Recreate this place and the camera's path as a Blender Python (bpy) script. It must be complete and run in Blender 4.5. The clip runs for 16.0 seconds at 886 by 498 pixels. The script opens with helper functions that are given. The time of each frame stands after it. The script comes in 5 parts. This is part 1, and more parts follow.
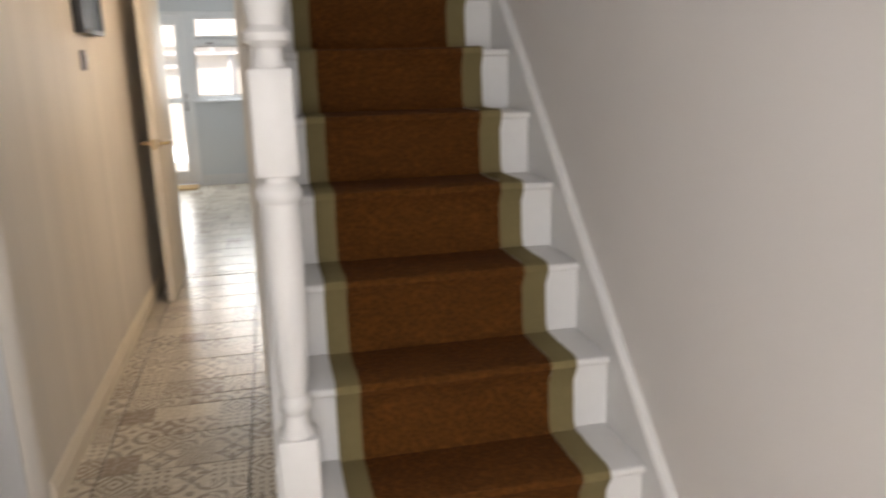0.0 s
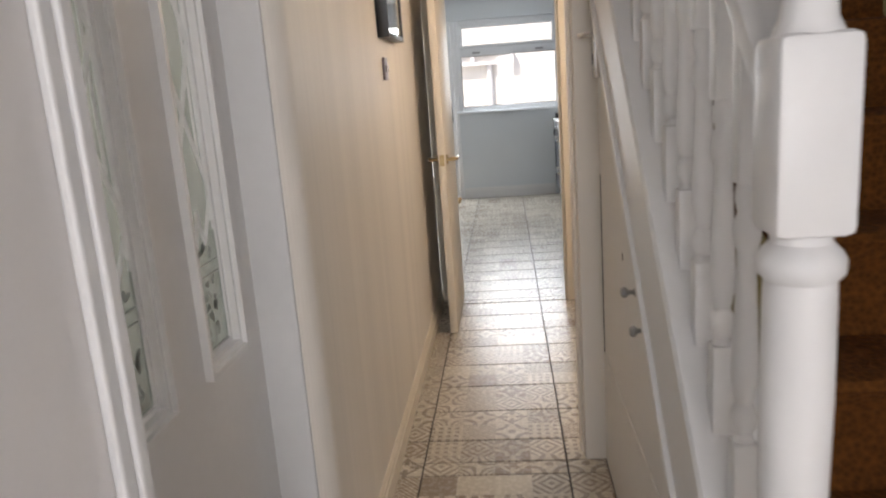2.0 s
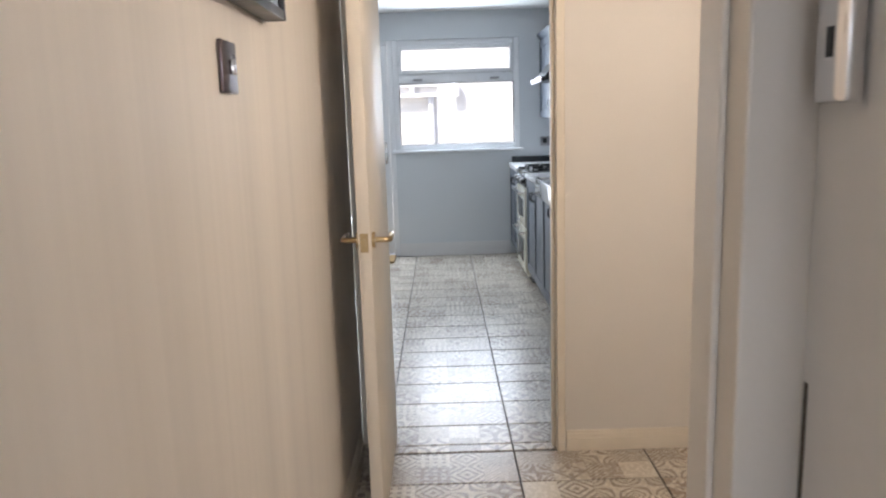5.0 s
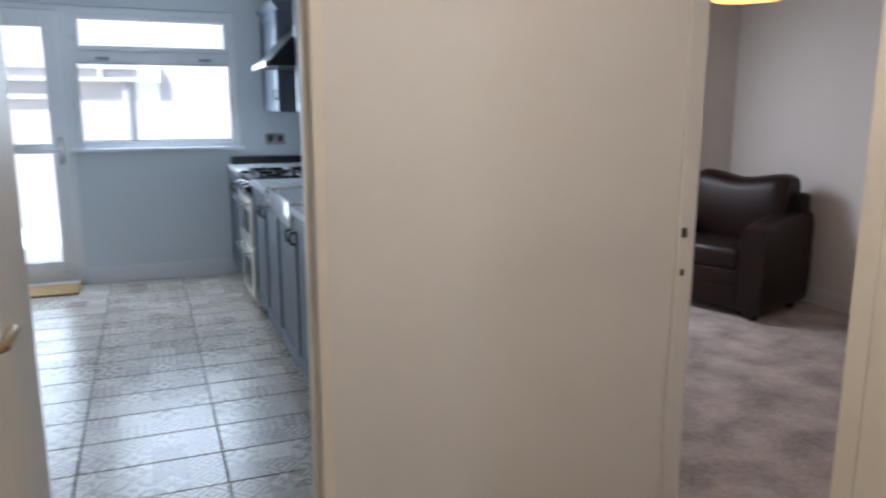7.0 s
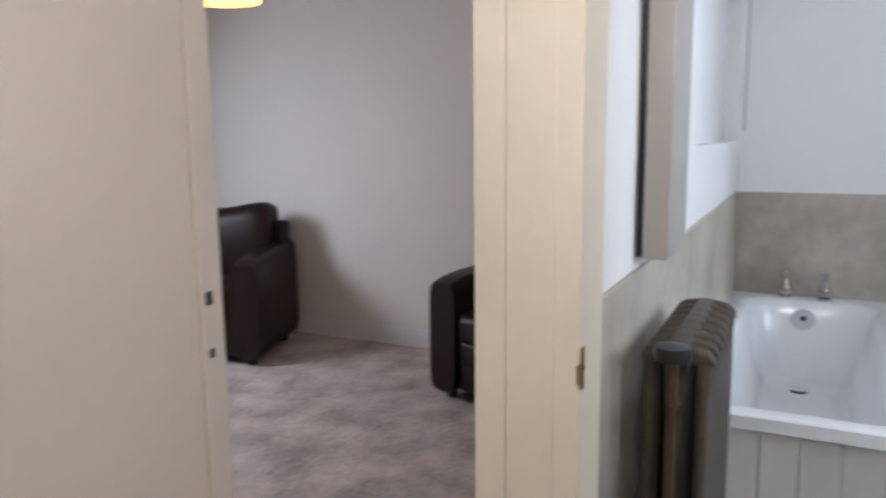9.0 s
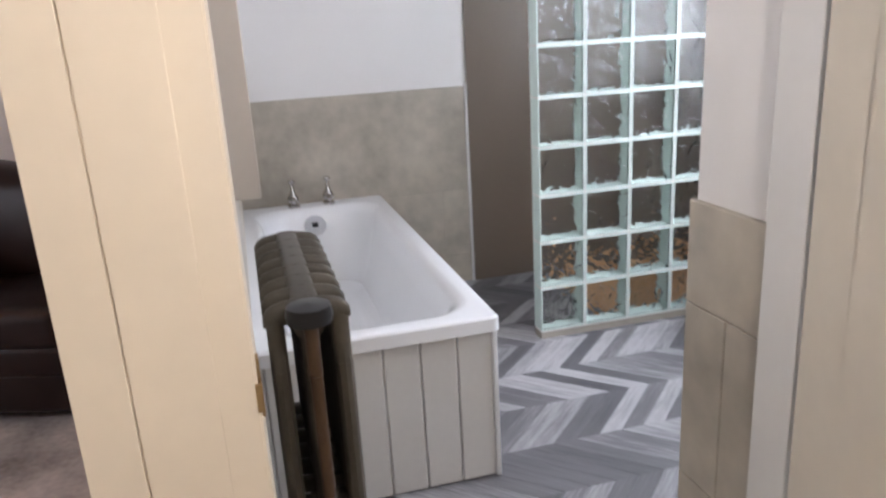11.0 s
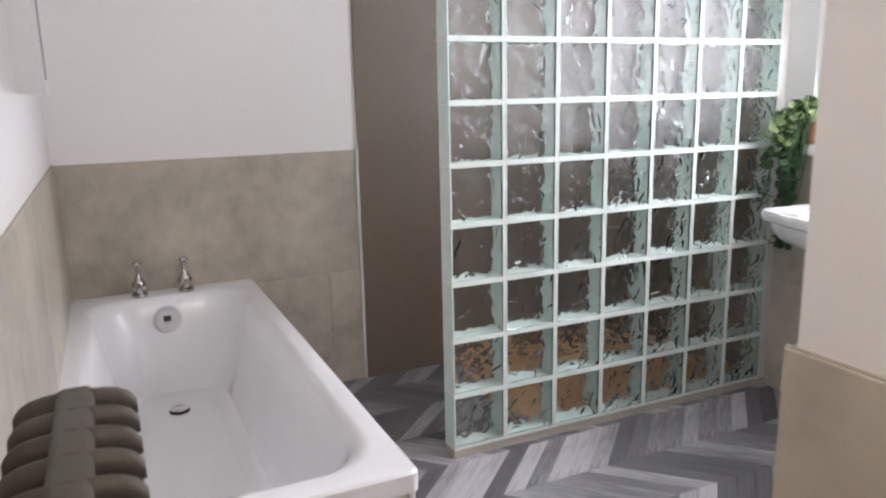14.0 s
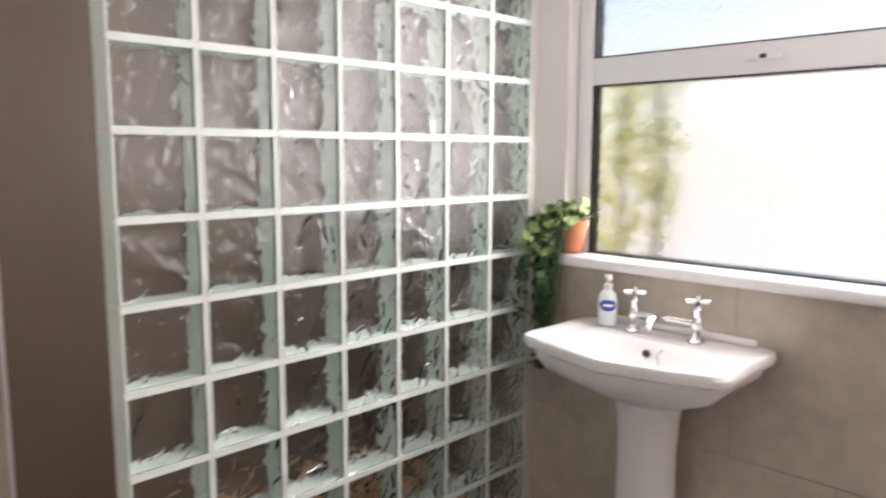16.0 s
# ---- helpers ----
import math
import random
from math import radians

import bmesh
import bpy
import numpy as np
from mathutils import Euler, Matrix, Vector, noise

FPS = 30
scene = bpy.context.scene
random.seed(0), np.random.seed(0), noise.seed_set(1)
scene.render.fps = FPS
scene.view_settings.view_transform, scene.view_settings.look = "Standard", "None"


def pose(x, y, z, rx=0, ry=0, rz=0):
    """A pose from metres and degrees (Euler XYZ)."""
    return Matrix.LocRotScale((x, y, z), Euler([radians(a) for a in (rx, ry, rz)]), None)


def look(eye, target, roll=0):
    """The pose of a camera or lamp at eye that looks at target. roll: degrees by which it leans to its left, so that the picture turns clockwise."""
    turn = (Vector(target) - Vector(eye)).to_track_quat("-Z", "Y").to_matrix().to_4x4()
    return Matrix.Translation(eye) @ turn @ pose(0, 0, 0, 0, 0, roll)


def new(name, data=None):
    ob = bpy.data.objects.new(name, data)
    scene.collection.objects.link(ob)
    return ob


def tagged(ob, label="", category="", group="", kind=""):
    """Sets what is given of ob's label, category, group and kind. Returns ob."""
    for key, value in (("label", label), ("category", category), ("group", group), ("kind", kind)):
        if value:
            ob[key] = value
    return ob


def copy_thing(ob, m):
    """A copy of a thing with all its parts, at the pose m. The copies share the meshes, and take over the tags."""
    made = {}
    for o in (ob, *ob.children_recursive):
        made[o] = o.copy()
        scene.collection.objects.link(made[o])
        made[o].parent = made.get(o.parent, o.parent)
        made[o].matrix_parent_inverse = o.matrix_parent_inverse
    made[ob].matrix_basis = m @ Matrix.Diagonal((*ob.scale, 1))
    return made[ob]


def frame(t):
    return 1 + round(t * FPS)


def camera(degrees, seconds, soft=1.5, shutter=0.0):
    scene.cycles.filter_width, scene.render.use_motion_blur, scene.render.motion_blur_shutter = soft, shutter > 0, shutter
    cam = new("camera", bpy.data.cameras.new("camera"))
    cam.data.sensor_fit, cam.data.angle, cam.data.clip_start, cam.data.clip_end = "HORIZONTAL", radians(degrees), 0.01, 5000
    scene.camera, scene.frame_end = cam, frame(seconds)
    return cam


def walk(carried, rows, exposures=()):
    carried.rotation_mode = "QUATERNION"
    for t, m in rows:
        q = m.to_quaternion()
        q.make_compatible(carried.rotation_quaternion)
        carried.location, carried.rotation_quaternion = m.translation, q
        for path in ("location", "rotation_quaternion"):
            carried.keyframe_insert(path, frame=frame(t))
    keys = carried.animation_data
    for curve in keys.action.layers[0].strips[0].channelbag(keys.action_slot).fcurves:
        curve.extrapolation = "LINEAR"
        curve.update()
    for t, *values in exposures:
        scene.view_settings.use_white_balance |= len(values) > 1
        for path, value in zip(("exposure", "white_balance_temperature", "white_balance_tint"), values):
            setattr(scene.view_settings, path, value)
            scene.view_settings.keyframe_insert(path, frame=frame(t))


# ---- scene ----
cam = camera(62.2, 16.0, soft=2.15, shutter=0.4)
# seconds, x, y, z, yaw, pitch, roll
ROWS = [
    (0.0, 0.000, 0.000, 1.400, -13.32, -14.03, 1.29),
    (0.5, -0.094, 0.076, 1.388, -2.76, -14.34, 2.34),
    (1.0, -0.180, 0.239, 1.380, 2.70, -13.70, 3.19),
    (1.5, -0.247, 0.457, 1.392, 5.03, -12.91, 3.55),
    (2.0, -0.320, 0.702, 1.378, 4.57, -12.55, 4.15),
    (2.5, -0.393, 0.952, 1.392, 2.74, -12.57, 4.64),
    (3.0, -0.371, 1.244, 1.383, 2.38, -12.17, 4.68),
    (5.5, -0.431, 2.659, 1.363, -1.79, -9.97, 0.41),
    (6.0, -0.423, 2.928, 1.367, -5.18, -9.94, -0.06),
    (6.5, -0.397, 3.204, 1.376, -11.51, -10.23, -0.14),
    (7.0, -0.362, 3.408, 1.363, -21.86, -10.90, -0.08),
    (7.5, -0.298, 3.513, 1.360, -31.08, -11.24, 0.26),
    (8.0, -0.194, 3.690, 1.299, -38.97, -10.50, 0.28),
    (8.5, -0.103, 3.881, 1.315, -49.44, -9.72, -0.22),
    (9.0, -0.017, 4.035, 1.332, -63.40, -8.77, 0.62),
    (9.5, 0.122, 4.146, 1.335, -78.15, -8.31, 0.92),
    (10.0, 0.250, 4.215, 1.353, -91.22, -8.08, 1.12),
    (12.5, 0.431, 4.388, 1.249, -114.44, -23.66, 2.30),
    (13.0, 0.566, 4.325, 1.279, -114.40, -17.84, 2.08),
    (13.5, 0.733, 4.242, 1.292, -114.21, -14.03, 1.46),
    (14.0, 0.923, 4.191, 1.271, -114.80, -12.05, 1.21),
    (14.5, 1.092, 4.136, 1.288, -116.22, -11.41, 0.89),
    (15.0, 1.226, 4.034, 1.306, -119.63, -10.33, 0.55),
    (15.5, 1.351, 3.903, 1.342, -126.06, -8.89, 0.19),
    (16.0, 1.432, 3.806, 1.388, -135.01, -7.44, -0.19),
]
# seconds, stops, kelvin, tint
EXPOSURES = [(0.0, 0.84, 7700, 15), (1.0, 0.95, 7150, 16), (2.0, 0.76, 7250, 16), (3.0, 0.82, 7050, 15), (5.5, 0.88, 6250, 15), (6.1, 0.66, 5850, 13), (6.6, 0.56, 5750, 12), (7.0, 0.5, 5800, 12), (7.8, 0.72, 5650, 11), (8.5, 0.88, 5450, 10), (9.1, 0.82, 5700, 11), (9.6, 1.0, 6400, 14), (10.0, 0.95, 6250, 15), (12.5, 1.33, 5900, 15), (13.2, 0.95, 6100, 14), (13.8, 0.9, 6250, 16), (15.0, 0.82, 7050, 20), (16.0, 0.64, 7150, 22)]
walk(cam, [(t, pose(x, y, z, 90 + pitch, roll, yaw)) for t, x, y, z, yaw, pitch, roll in ROWS],
     exposures=EXPOSURES)

# ---- world, sun and daylight ----
world = bpy.data.worlds.new("sky")
scene.world = world
world.use_nodes = True
sky = world.node_tree.nodes.new("ShaderNodeTexSky")
sky.sky_type, sky.sun_disc = "NISHITA", False
sky.sun_elevation, sky.sun_rotation = radians(45), radians(214)
world.node_tree.links.new(sky.outputs[0], world.node_tree.nodes["Background"].inputs[0])
world.node_tree.nodes["Background"].inputs[1].default_value = 0.15

sun = new("sun", bpy.data.lights.new("sun", "SUN"))
sun.data.energy, sun.data.angle, sun.data.color = 3.3, radians(8), (1.0, 0.96, 0.9)
sun.matrix_world = look((-6, -9, 11), (0, 0, 0))


def daylight(name, eye, target, w, h, watts, color):
    lamp = new(name, bpy.data.lights.new(name, "AREA"))
    lamp.data.shape, lamp.data.size, lamp.data.size_y = "RECTANGLE", w, h
    lamp.data.energy, lamp.data.color = watts, color
    lamp.matrix_world = look(eye, target)
    return lamp


daylight("kitchen_window_daylight", (-0.23, 9.62, 1.6), (-0.23, 5.0, 0.9), 1.05, 0.95, 18, (0.74, 0.87, 1.0))
daylight("kitchen_door_daylight", (-1.28, 9.62, 1.1), (-1.1, 5.0, 0.6), 0.5, 1.6, 9, (0.74, 0.87, 1.0))
daylight("living_window_daylight", (2.1, 8.0, 1.6), (2.75, 6.95, 0.0), 0.55, 0.6, 14, (0.97, 0.97, 1.0))
daylight("bathroom_window_daylight", (2.1, 1.70, 1.60), (2.1, 4.4, 1.3), 1.6, 1.0, 25, (0.95, 0.97, 1.0))
daylight("front_door_daylight", (-0.1, -1.28, 1.5), (-0.1, 3.0, 0.9), 0.7, 1.5, 20, (0.82, 0.90, 1.0))
# assumed light in the unseen front room, brightens the etched panes
daylight("front_room_daylight", (-4.1, 1.2, 1.5), (-1, 2.0, 1.0), 1.6, 1.2, 17, (0.9, 0.95, 1.0))
# the lobby one has no visible source; added to brighten its walls
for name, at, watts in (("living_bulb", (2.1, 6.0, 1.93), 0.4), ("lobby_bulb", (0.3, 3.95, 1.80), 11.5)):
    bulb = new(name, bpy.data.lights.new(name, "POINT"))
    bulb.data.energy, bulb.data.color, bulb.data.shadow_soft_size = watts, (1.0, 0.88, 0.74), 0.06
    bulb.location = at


# ---- materials ----
def nodes_of(name):
    m = bpy.data.materials.new(name)
    m.use_nodes = True
    return m, m.node_tree.nodes, m.node_tree.links, m.node_tree.nodes["Principled BSDF"]


def surface(name, color, rough=0.5, vary=0.06, scale=6.0, fine=80.0, bump=0.1, metal=0.0, spread=0.0, coat=0.0, stretch=(1, 1, 1)):
    """A painted or solid surface: broad stains, fine grain and relief; spread varies it from piece to piece."""
    m, n, l, b = nodes_of(name)
    place = n.new("ShaderNodeNewGeometry")
    mapping = n.new("ShaderNodeMapping")
    mapping.inputs["Scale"].default_value = stretch
    l.new(place.outputs["Position"], mapping.inputs["Vector"])
    broad, grain = n.new("ShaderNodeTexNoise"), n.new("ShaderNodeTexNoise")
    broad.inputs["Scale"].default_value, broad.inputs["Detail"].default_value = scale, 4
    grain.inputs["Scale"].default_value, grain.inputs["Detail"].default_value = fine, 3
    for t in (broad, grain):
        l.new(mapping.outputs[0], t.inputs["Vector"])
    add = n.new("ShaderNodeMath")
    add.operation = "MULTIPLY_ADD"
    add.inputs[1].default_value = 0.4
    l.new(grain.outputs[0], add.inputs[0])
    l.new(broad.outputs[0], add.inputs[2])
    ramp = n.new("ShaderNodeMapRange")
    ramp.inputs["From Min"].default_value, ramp.inputs["From Max"].default_value = 0.4, 1.0
    ramp.inputs["To Min"].default_value, ramp.inputs["To Max"].default_value = 1 - vary, 1 + vary
    l.new(add.outputs[0], ramp.inputs[0])
    value = ramp.outputs[0]
    if spread:
        info, mul, mr = n.new("ShaderNodeObjectInfo"), n.new("ShaderNodeMath"), n.new("ShaderNodeMapRange")
        mr.inputs["To Min"].default_value, mr.inputs["To Max"].default_value = 1 - spread, 1 + spread
        l.new(info.outputs["Random"], mr.inputs[0])
        mul.operation = "MULTIPLY"
        l.new(mr.outputs[0], mul.inputs[0])
        l.new(value, mul.inputs[1])
        value = mul.outputs[0]
    hue = n.new("ShaderNodeHueSaturation")
    hue.inputs["Color"].default_value = (*color, 1)
    l.new(value, hue.inputs["Value"])
    l.new(hue.outputs[0], b.inputs["Base Color"])
    rr = n.new("ShaderNodeMapRange")
    rr.inputs["To Min"].default_value, rr.inputs["To Max"].default_value = max(rough - 0.08, 0.02), min(rough + 0.08, 1)
    l.new(broad.outputs[0], rr.inputs[0])
    l.new(rr.outputs[0], b.inputs["Roughness"])
    b.inputs["Metallic"].default_value, b.inputs["Coat Weight"].default_value = metal, coat
    if bump:
        bp = n.new("ShaderNodeBump")
        bp.inputs["Strength"].default_value, bp.inputs["Distance"].default_value = bump, 0.004
        l.new(add.outputs[0], bp.inputs["Height"])
        l.new(bp.outputs[0], b.inputs["Normal"])
    return m


def glass(name, color=(1, 1, 1), rough=0.0, wave=0.0, scale=20.0, distance=0.01, ior=1.45):
    m, n, l, b = nodes_of(name)
    b.inputs["Base Color"].default_value = (*color, 1)
    b.inputs["Transmission Weight"].default_value, b.inputs["Roughness"].default_value, b.inputs["IOR"].default_value = 1, rough, ior
    if wave:
        place, tex, bp = n.new("ShaderNodeNewGeometry"), n.new("ShaderNodeTexNoise"), n.new("ShaderNodeBump")
        tex.inputs["Scale"].default_value, tex.inputs["Detail"].default_value, tex.inputs["Distortion"].default_value = scale, 1.0, 1.2
        bp.inputs["Strength"].default_value, bp.inputs["Distance"].default_value = wave, distance
        l.new(place.outputs["Position"], tex.inputs["Vector"])
        l.new(tex.outputs[0], bp.inputs["Height"])
        l.new(bp.outputs[0], b.inputs["Normal"])
    return m


def math_node(n, l, op, a, b=None, c=None):
    q = n.new("ShaderNodeMath")
    q.operation = op
    for i, v in enumerate((a, b, c)):
        if v is None:
            continue
        if isinstance(v, (int, float)):
            q.inputs[i].default_value = v
        else:
            l.new(v, q.inputs[i])
    return q.outputs[0]


def patchwork(name):
    """Printed patchwork tile: every small square draws one of several geometric motifs in warm greys."""
    m, n, l, b = nodes_of(name)
    place, sep = n.new("ShaderNodeNewGeometry"), n.new("ShaderNodeSeparateXYZ")
    l.new(place.outputs["Position"], sep.inputs[0])
    M = lambda op, a, b=None, c=None: math_node(n, l, op, a, b, c)
    px = M("DIVIDE", M("ADD", sep.outputs[0], 0.16), 0.1325)
    py = M("DIVIDE", M("SUBTRACT", sep.outputs[1], 3.372), 0.13275)
    cx, cy = M("FLOOR", px), M("FLOOR", py)
    u, v = M("SUBTRACT", M("FRACT", px), 0.5), M("SUBTRACT", M("FRACT", py), 0.5)
    comb, white = n.new("ShaderNodeCombineXYZ"), n.new("ShaderNodeTexWhiteNoise")
    l.new(cx, comb.inputs[0])
    l.new(cy, comb.inputs[1])
    l.new(comb.outputs[0], white.inputs["Vector"])
    split = n.new("ShaderNodeSeparateColor")
    l.new(white.outputs["Color"], split.inputs[0])
    r1, r2, r3 = split.outputs[0], split.outputs[1], split.outputs[2]
    au, av = M("ABSOLUTE", u), M("ABSOLUTE", v)
    big, dia = M("MAXIMUM", au, av), M("ADD", au, av)
    rad = M("SQRT", M("ADD", M("MULTIPLY", u, u), M("MULTIPLY", v, v)))
    corner = M("SQRT", M("ADD", M("POWER", M("SUBTRACT", 0.5, au), 2), M("POWER", M("SUBTRACT", 0.5, av), 2)))
    small = M("MINIMUM", au, av)
    on = lambda f, freq, ph=0.0: M("GREATER_THAN", M("SINE", M("MULTIPLY_ADD", f, freq, ph)), 0.0)
    motifs = [
        on(dia, 24.0, 0.6),
        M("MULTIPLY", on(u, 25.0), on(v, 25.0)),
        M("MAXIMUM", M("LESS_THAN", M("ABSOLUTE", M("SUBTRACT", corner, 0.36)), 0.07), M("LESS_THAN", rad, 0.12)),
        M("MAXIMUM", M("MULTIPLY", M("LESS_THAN", small, 0.07), M("GREATER_THAN", big, 0.12)), M("LESS_THAN", M("ABSOLUTE", M("SUBTRACT", dia, 0.42)), 0.06)),
        on(M("ADD", M("MULTIPLY", au, 1.0), v), 40.0),
        M("GREATER_THAN", M("SINE", M("MULTIPLY", M("MULTIPLY", u, v), 90.0)), 0.3),
    ]
    total = 0.0
    pick = M("FLOOR", M("MULTIPLY", r1, 6.6))
    for i, f in enumerate(motifs):
        total = M("ADD", total, M("MULTIPLY", f, M("COMPARE", pick, float(i), 0.1)))
    noise_ = n.new("ShaderNodeTexNoise")
    noise_.inputs["Scale"].default_value, noise_.inputs["Detail"].default_value = 55, 4
    l.new(place.outputs["Position"], noise_.inputs["Vector"])
    ink = M("MULTIPLY", total, M("MULTIPLY_ADD", noise_.outputs[0], 0.9, 0.35))
    flip = M("GREATER_THAN", r3, 0.74)
    ink = M("ABSOLUTE", M("SUBTRACT", flip, ink))
    mix, base, print_ = n.new("ShaderNodeMix"), n.new("ShaderNodeMix"), n.new("ShaderNodeMix")
    for q in (mix, base, print_):
        q.data_type = "RGBA"
    base.inputs["A"].default_value, base.inputs["B"].default_value = (0.66, 0.60, 0.505, 1), (0.57, 0.51, 0.42, 1)
    print_.inputs["A"].default_value, print_.inputs["B"].default_value = (0.25, 0.205, 0.165, 1), (0.36, 0.295, 0.235, 1)
    l.new(r2, base.inputs["Factor"])
    l.new(r3, print_.inputs["Factor"])
    l.new(M("MINIMUM", ink, 1.0), mix.inputs["Factor"])
    l.new(base.outputs["Result"], mix.inputs["A"])
    l.new(print_.outputs["Result"], mix.inputs["B"])
    l.new(mix.outputs["Result"], b.inputs["Base Color"])
    l.new(M("MULTIPLY_ADD", noise_.outputs[0], 0.16, 0.19), b.inputs["Roughness"])
    bp = n.new("ShaderNodeBump")
    bp.inputs["Strength"].default_value, bp.inputs["Distance"].default_value = 0.15, 0.002
    l.new(noise_.outputs[0], bp.inputs["Height"])
    l.new(bp.outputs[0], b.inputs["Normal"])
    return m


def plank_vinyl(name):
    """Grey limed boards: grain along each board's own length, tone from board to board."""
    m, n, l, b = nodes_of(name)
    co, mp = n.new("ShaderNodeTexCoord"), n.new("ShaderNodeMapping")
    info = n.new("ShaderNodeObjectInfo")
    mp.inputs["Scale"].default_value = (5, 60, 5)
    l.new(co.outputs["Object"], mp.inputs["Vector"])
    l.new(info.outputs["Location"], mp.inputs["Location"])
    g1, g2 = n.new("ShaderNodeTexNoise"), n.new("ShaderNodeTexNoise")
    g1.inputs["Scale"].default_value, g1.inputs["Detail"].default_value = 1.0, 5
    g2.inputs["Scale"].default_value, g2.inputs["Detail"].default_value = 3.2, 3
    for g in (g1, g2):
        l.new(mp.outputs[0], g.inputs["Vector"])
    M = lambda op, a, b=None, c=None: math_node(n, l, op, a, b, c)
    tone = M("ADD", M("MULTIPLY", info.outputs["Random"], 0.6), M("ADD", M("MULTIPLY", g1.outputs[0], 0.5), M("MULTIPLY", g2.outputs[0], 0.3)))
    ramp = n.new("ShaderNodeValToRGB")
    ramp.color_ramp.elements[0].position, ramp.color_ramp.elements[0].color = 0.3, (0.092, 0.09, 0.098, 1)
    ramp.color_ramp.elements[1].position, ramp.color_ramp.elements[1].color = 1.05, (0.47, 0.46, 0.475, 1)
    mid = ramp.color_ramp.elements.new(0.68)
    mid.color = (0.175, 0.17, 0.18, 1)
    l.new(tone, ramp.inputs[0])
    l.new(ramp.outputs[0], b.inputs["Base Color"])
    b.inputs["Roughness"].default_value = 0.42
    bp = n.new("ShaderNodeBump")
    bp.inputs["Strength"].default_value, bp.inputs["Distance"].default_value = 0.2, 0.002
    l.new(g1.outputs[0], bp.inputs["Height"])
    l.new(bp.outputs[0], b.inputs["Normal"])
    return m


def weave(name, a, c, scale):
    """Coarse woven fibre, as of a sisal runner."""
    m, n, l, b = nodes_of(name)
    co, w1, nz = n.new("ShaderNodeNewGeometry"), n.new("ShaderNodeTexVoronoi"), n.new("ShaderNodeTexNoise")
    w1.inputs["Scale"].default_value = scale
    nz.inputs["Scale"].default_value, nz.inputs["Detail"].default_value = 9, 4
    l.new(co.outputs["Position"], w1.inputs["Vector"])
    l.new(co.outputs["Position"], nz.inputs["Vector"])
    mix = n.new("ShaderNodeMix")
    mix.data_type = "RGBA"
    mix.inputs["A"].default_value, mix.inputs["B"].default_value = (*a, 1), (*c, 1)
    M = lambda op, a, b=None, c=None: math_node(n, l, op, a, b, c)
    l.new(M("MINIMUM", M("ADD", M("MULTIPLY", w1.outputs["Distance"], 0.8), M("MULTIPLY", nz.outputs[0], 0.4)), 1.0), mix.inputs["Factor"])
    l.new(mix.outputs["Result"], b.inputs["Base Color"])
    b.inputs["Roughness"].default_value = 0.95
    b.inputs["Specular IOR Level"].default_value = 0.15
    bp = n.new("ShaderNodeBump")
    bp.inputs["Strength"].default_value, bp.inputs["Distance"].default_value = 0.6, 0.004
    l.new(w1.outputs["Distance"], bp.inputs["Height"])
    l.new(bp.outputs[0], b.inputs["Normal"])
    return m


def thin_leaf(name, color, through_color):
    """A thin leaf that lets light through."""
    m, n, l, b = nodes_of(name)
    b.inputs["Base Color"].default_value, b.inputs["Roughness"].default_value = (*color, 1), 0.5
    tr, mix = n.new("ShaderNodeBsdfTranslucent"), n.new("ShaderNodeMixShader")
    tr.inputs["Color"].default_value = (*through_color, 1)
    mix.inputs[0].default_value = 0.6
    l.new(b.outputs[0], mix.inputs[1])
    l.new(tr.outputs[0], mix.inputs[2])
    l.new(mix.outputs[0], n["Material Output"].inputs["Surface"])
    return m


def shine(name, color, strength):
    m, n, l, b = nodes_of(name)
    b.inputs["Base Color"].default_value = (*color, 1)
    b.inputs["Emission Color"].default_value, b.inputs["Emission Strength"].default_value = (*color, 1), strength
    return m


PAINT = surface("magnolia_paint", (0.75, 0.705, 0.645), 0.55, 0.03, 2.5, 140, 0.12)
PALE = surface("pale_grey_paint", (0.74, 0.715, 0.70), 0.55, 0.03, 2.0, 140, 0.12)
KITCHEN = surface("pale_blue_paint", (0.66, 0.69, 0.71), 0.6, 0.025, 2.0, 140, 0.1)
LIVING = surface("off_white_paint", (0.71, 0.67, 0.625), 0.6, 0.03, 2.0, 140, 0.1)
BATHWHITE = surface("bathroom_white_paint", (0.82, 0.80, 0.785), 0.5, 0.02, 2.0, 140, 0.08)
CEIL = surface("ceiling_paint", (0.83, 0.82, 0.80), 0.7, 0.02, 3, 160, 0.1)
GLOSS = surface("white_gloss_wood", (0.72, 0.715, 0.71), 0.42, 0.03, 5, 40, 0.04)
CREAMGLOSS = surface("cream_gloss_wood", (0.79, 0.715, 0.60), 0.52, 0.05, 5, 30, 0.14)
UPVC = surface("white_plastic", (0.82, 0.83, 0.84), 0.3, 0.02, 5, 40, 0.03)
TILE = patchwork("patchwork_tile")
GROUT = surface("dark_grout", (0.075, 0.064, 0.056), 0.9, 0.2, 14, 120, 0.3)
STONE = surface("stone_wall_tile", (0.46, 0.415, 0.345), 0.38, 0.36, 2.6, 16, 0.08, spread=0.06)
STONEJOINT = surface("tile_joint", (0.41, 0.375, 0.315), 0.8, 0.1, 20, 90, 0.1)
SHOWERGREY = surface("grey_shower_panel", (0.165, 0.128, 0.096), 0.35, 0.05, 2, 60, 0.03)
VINYL = plank_vinyl("limed_grey_board")
TAN = surface("tan_stone", (0.74, 0.43, 0.20), 0.5, 0.15, 9, 60, 0.1)
SISAL = weave("brown_sisal", (0.031, 0.0100, 0.0018), (0.118, 0.0405, 0.0075), 85)
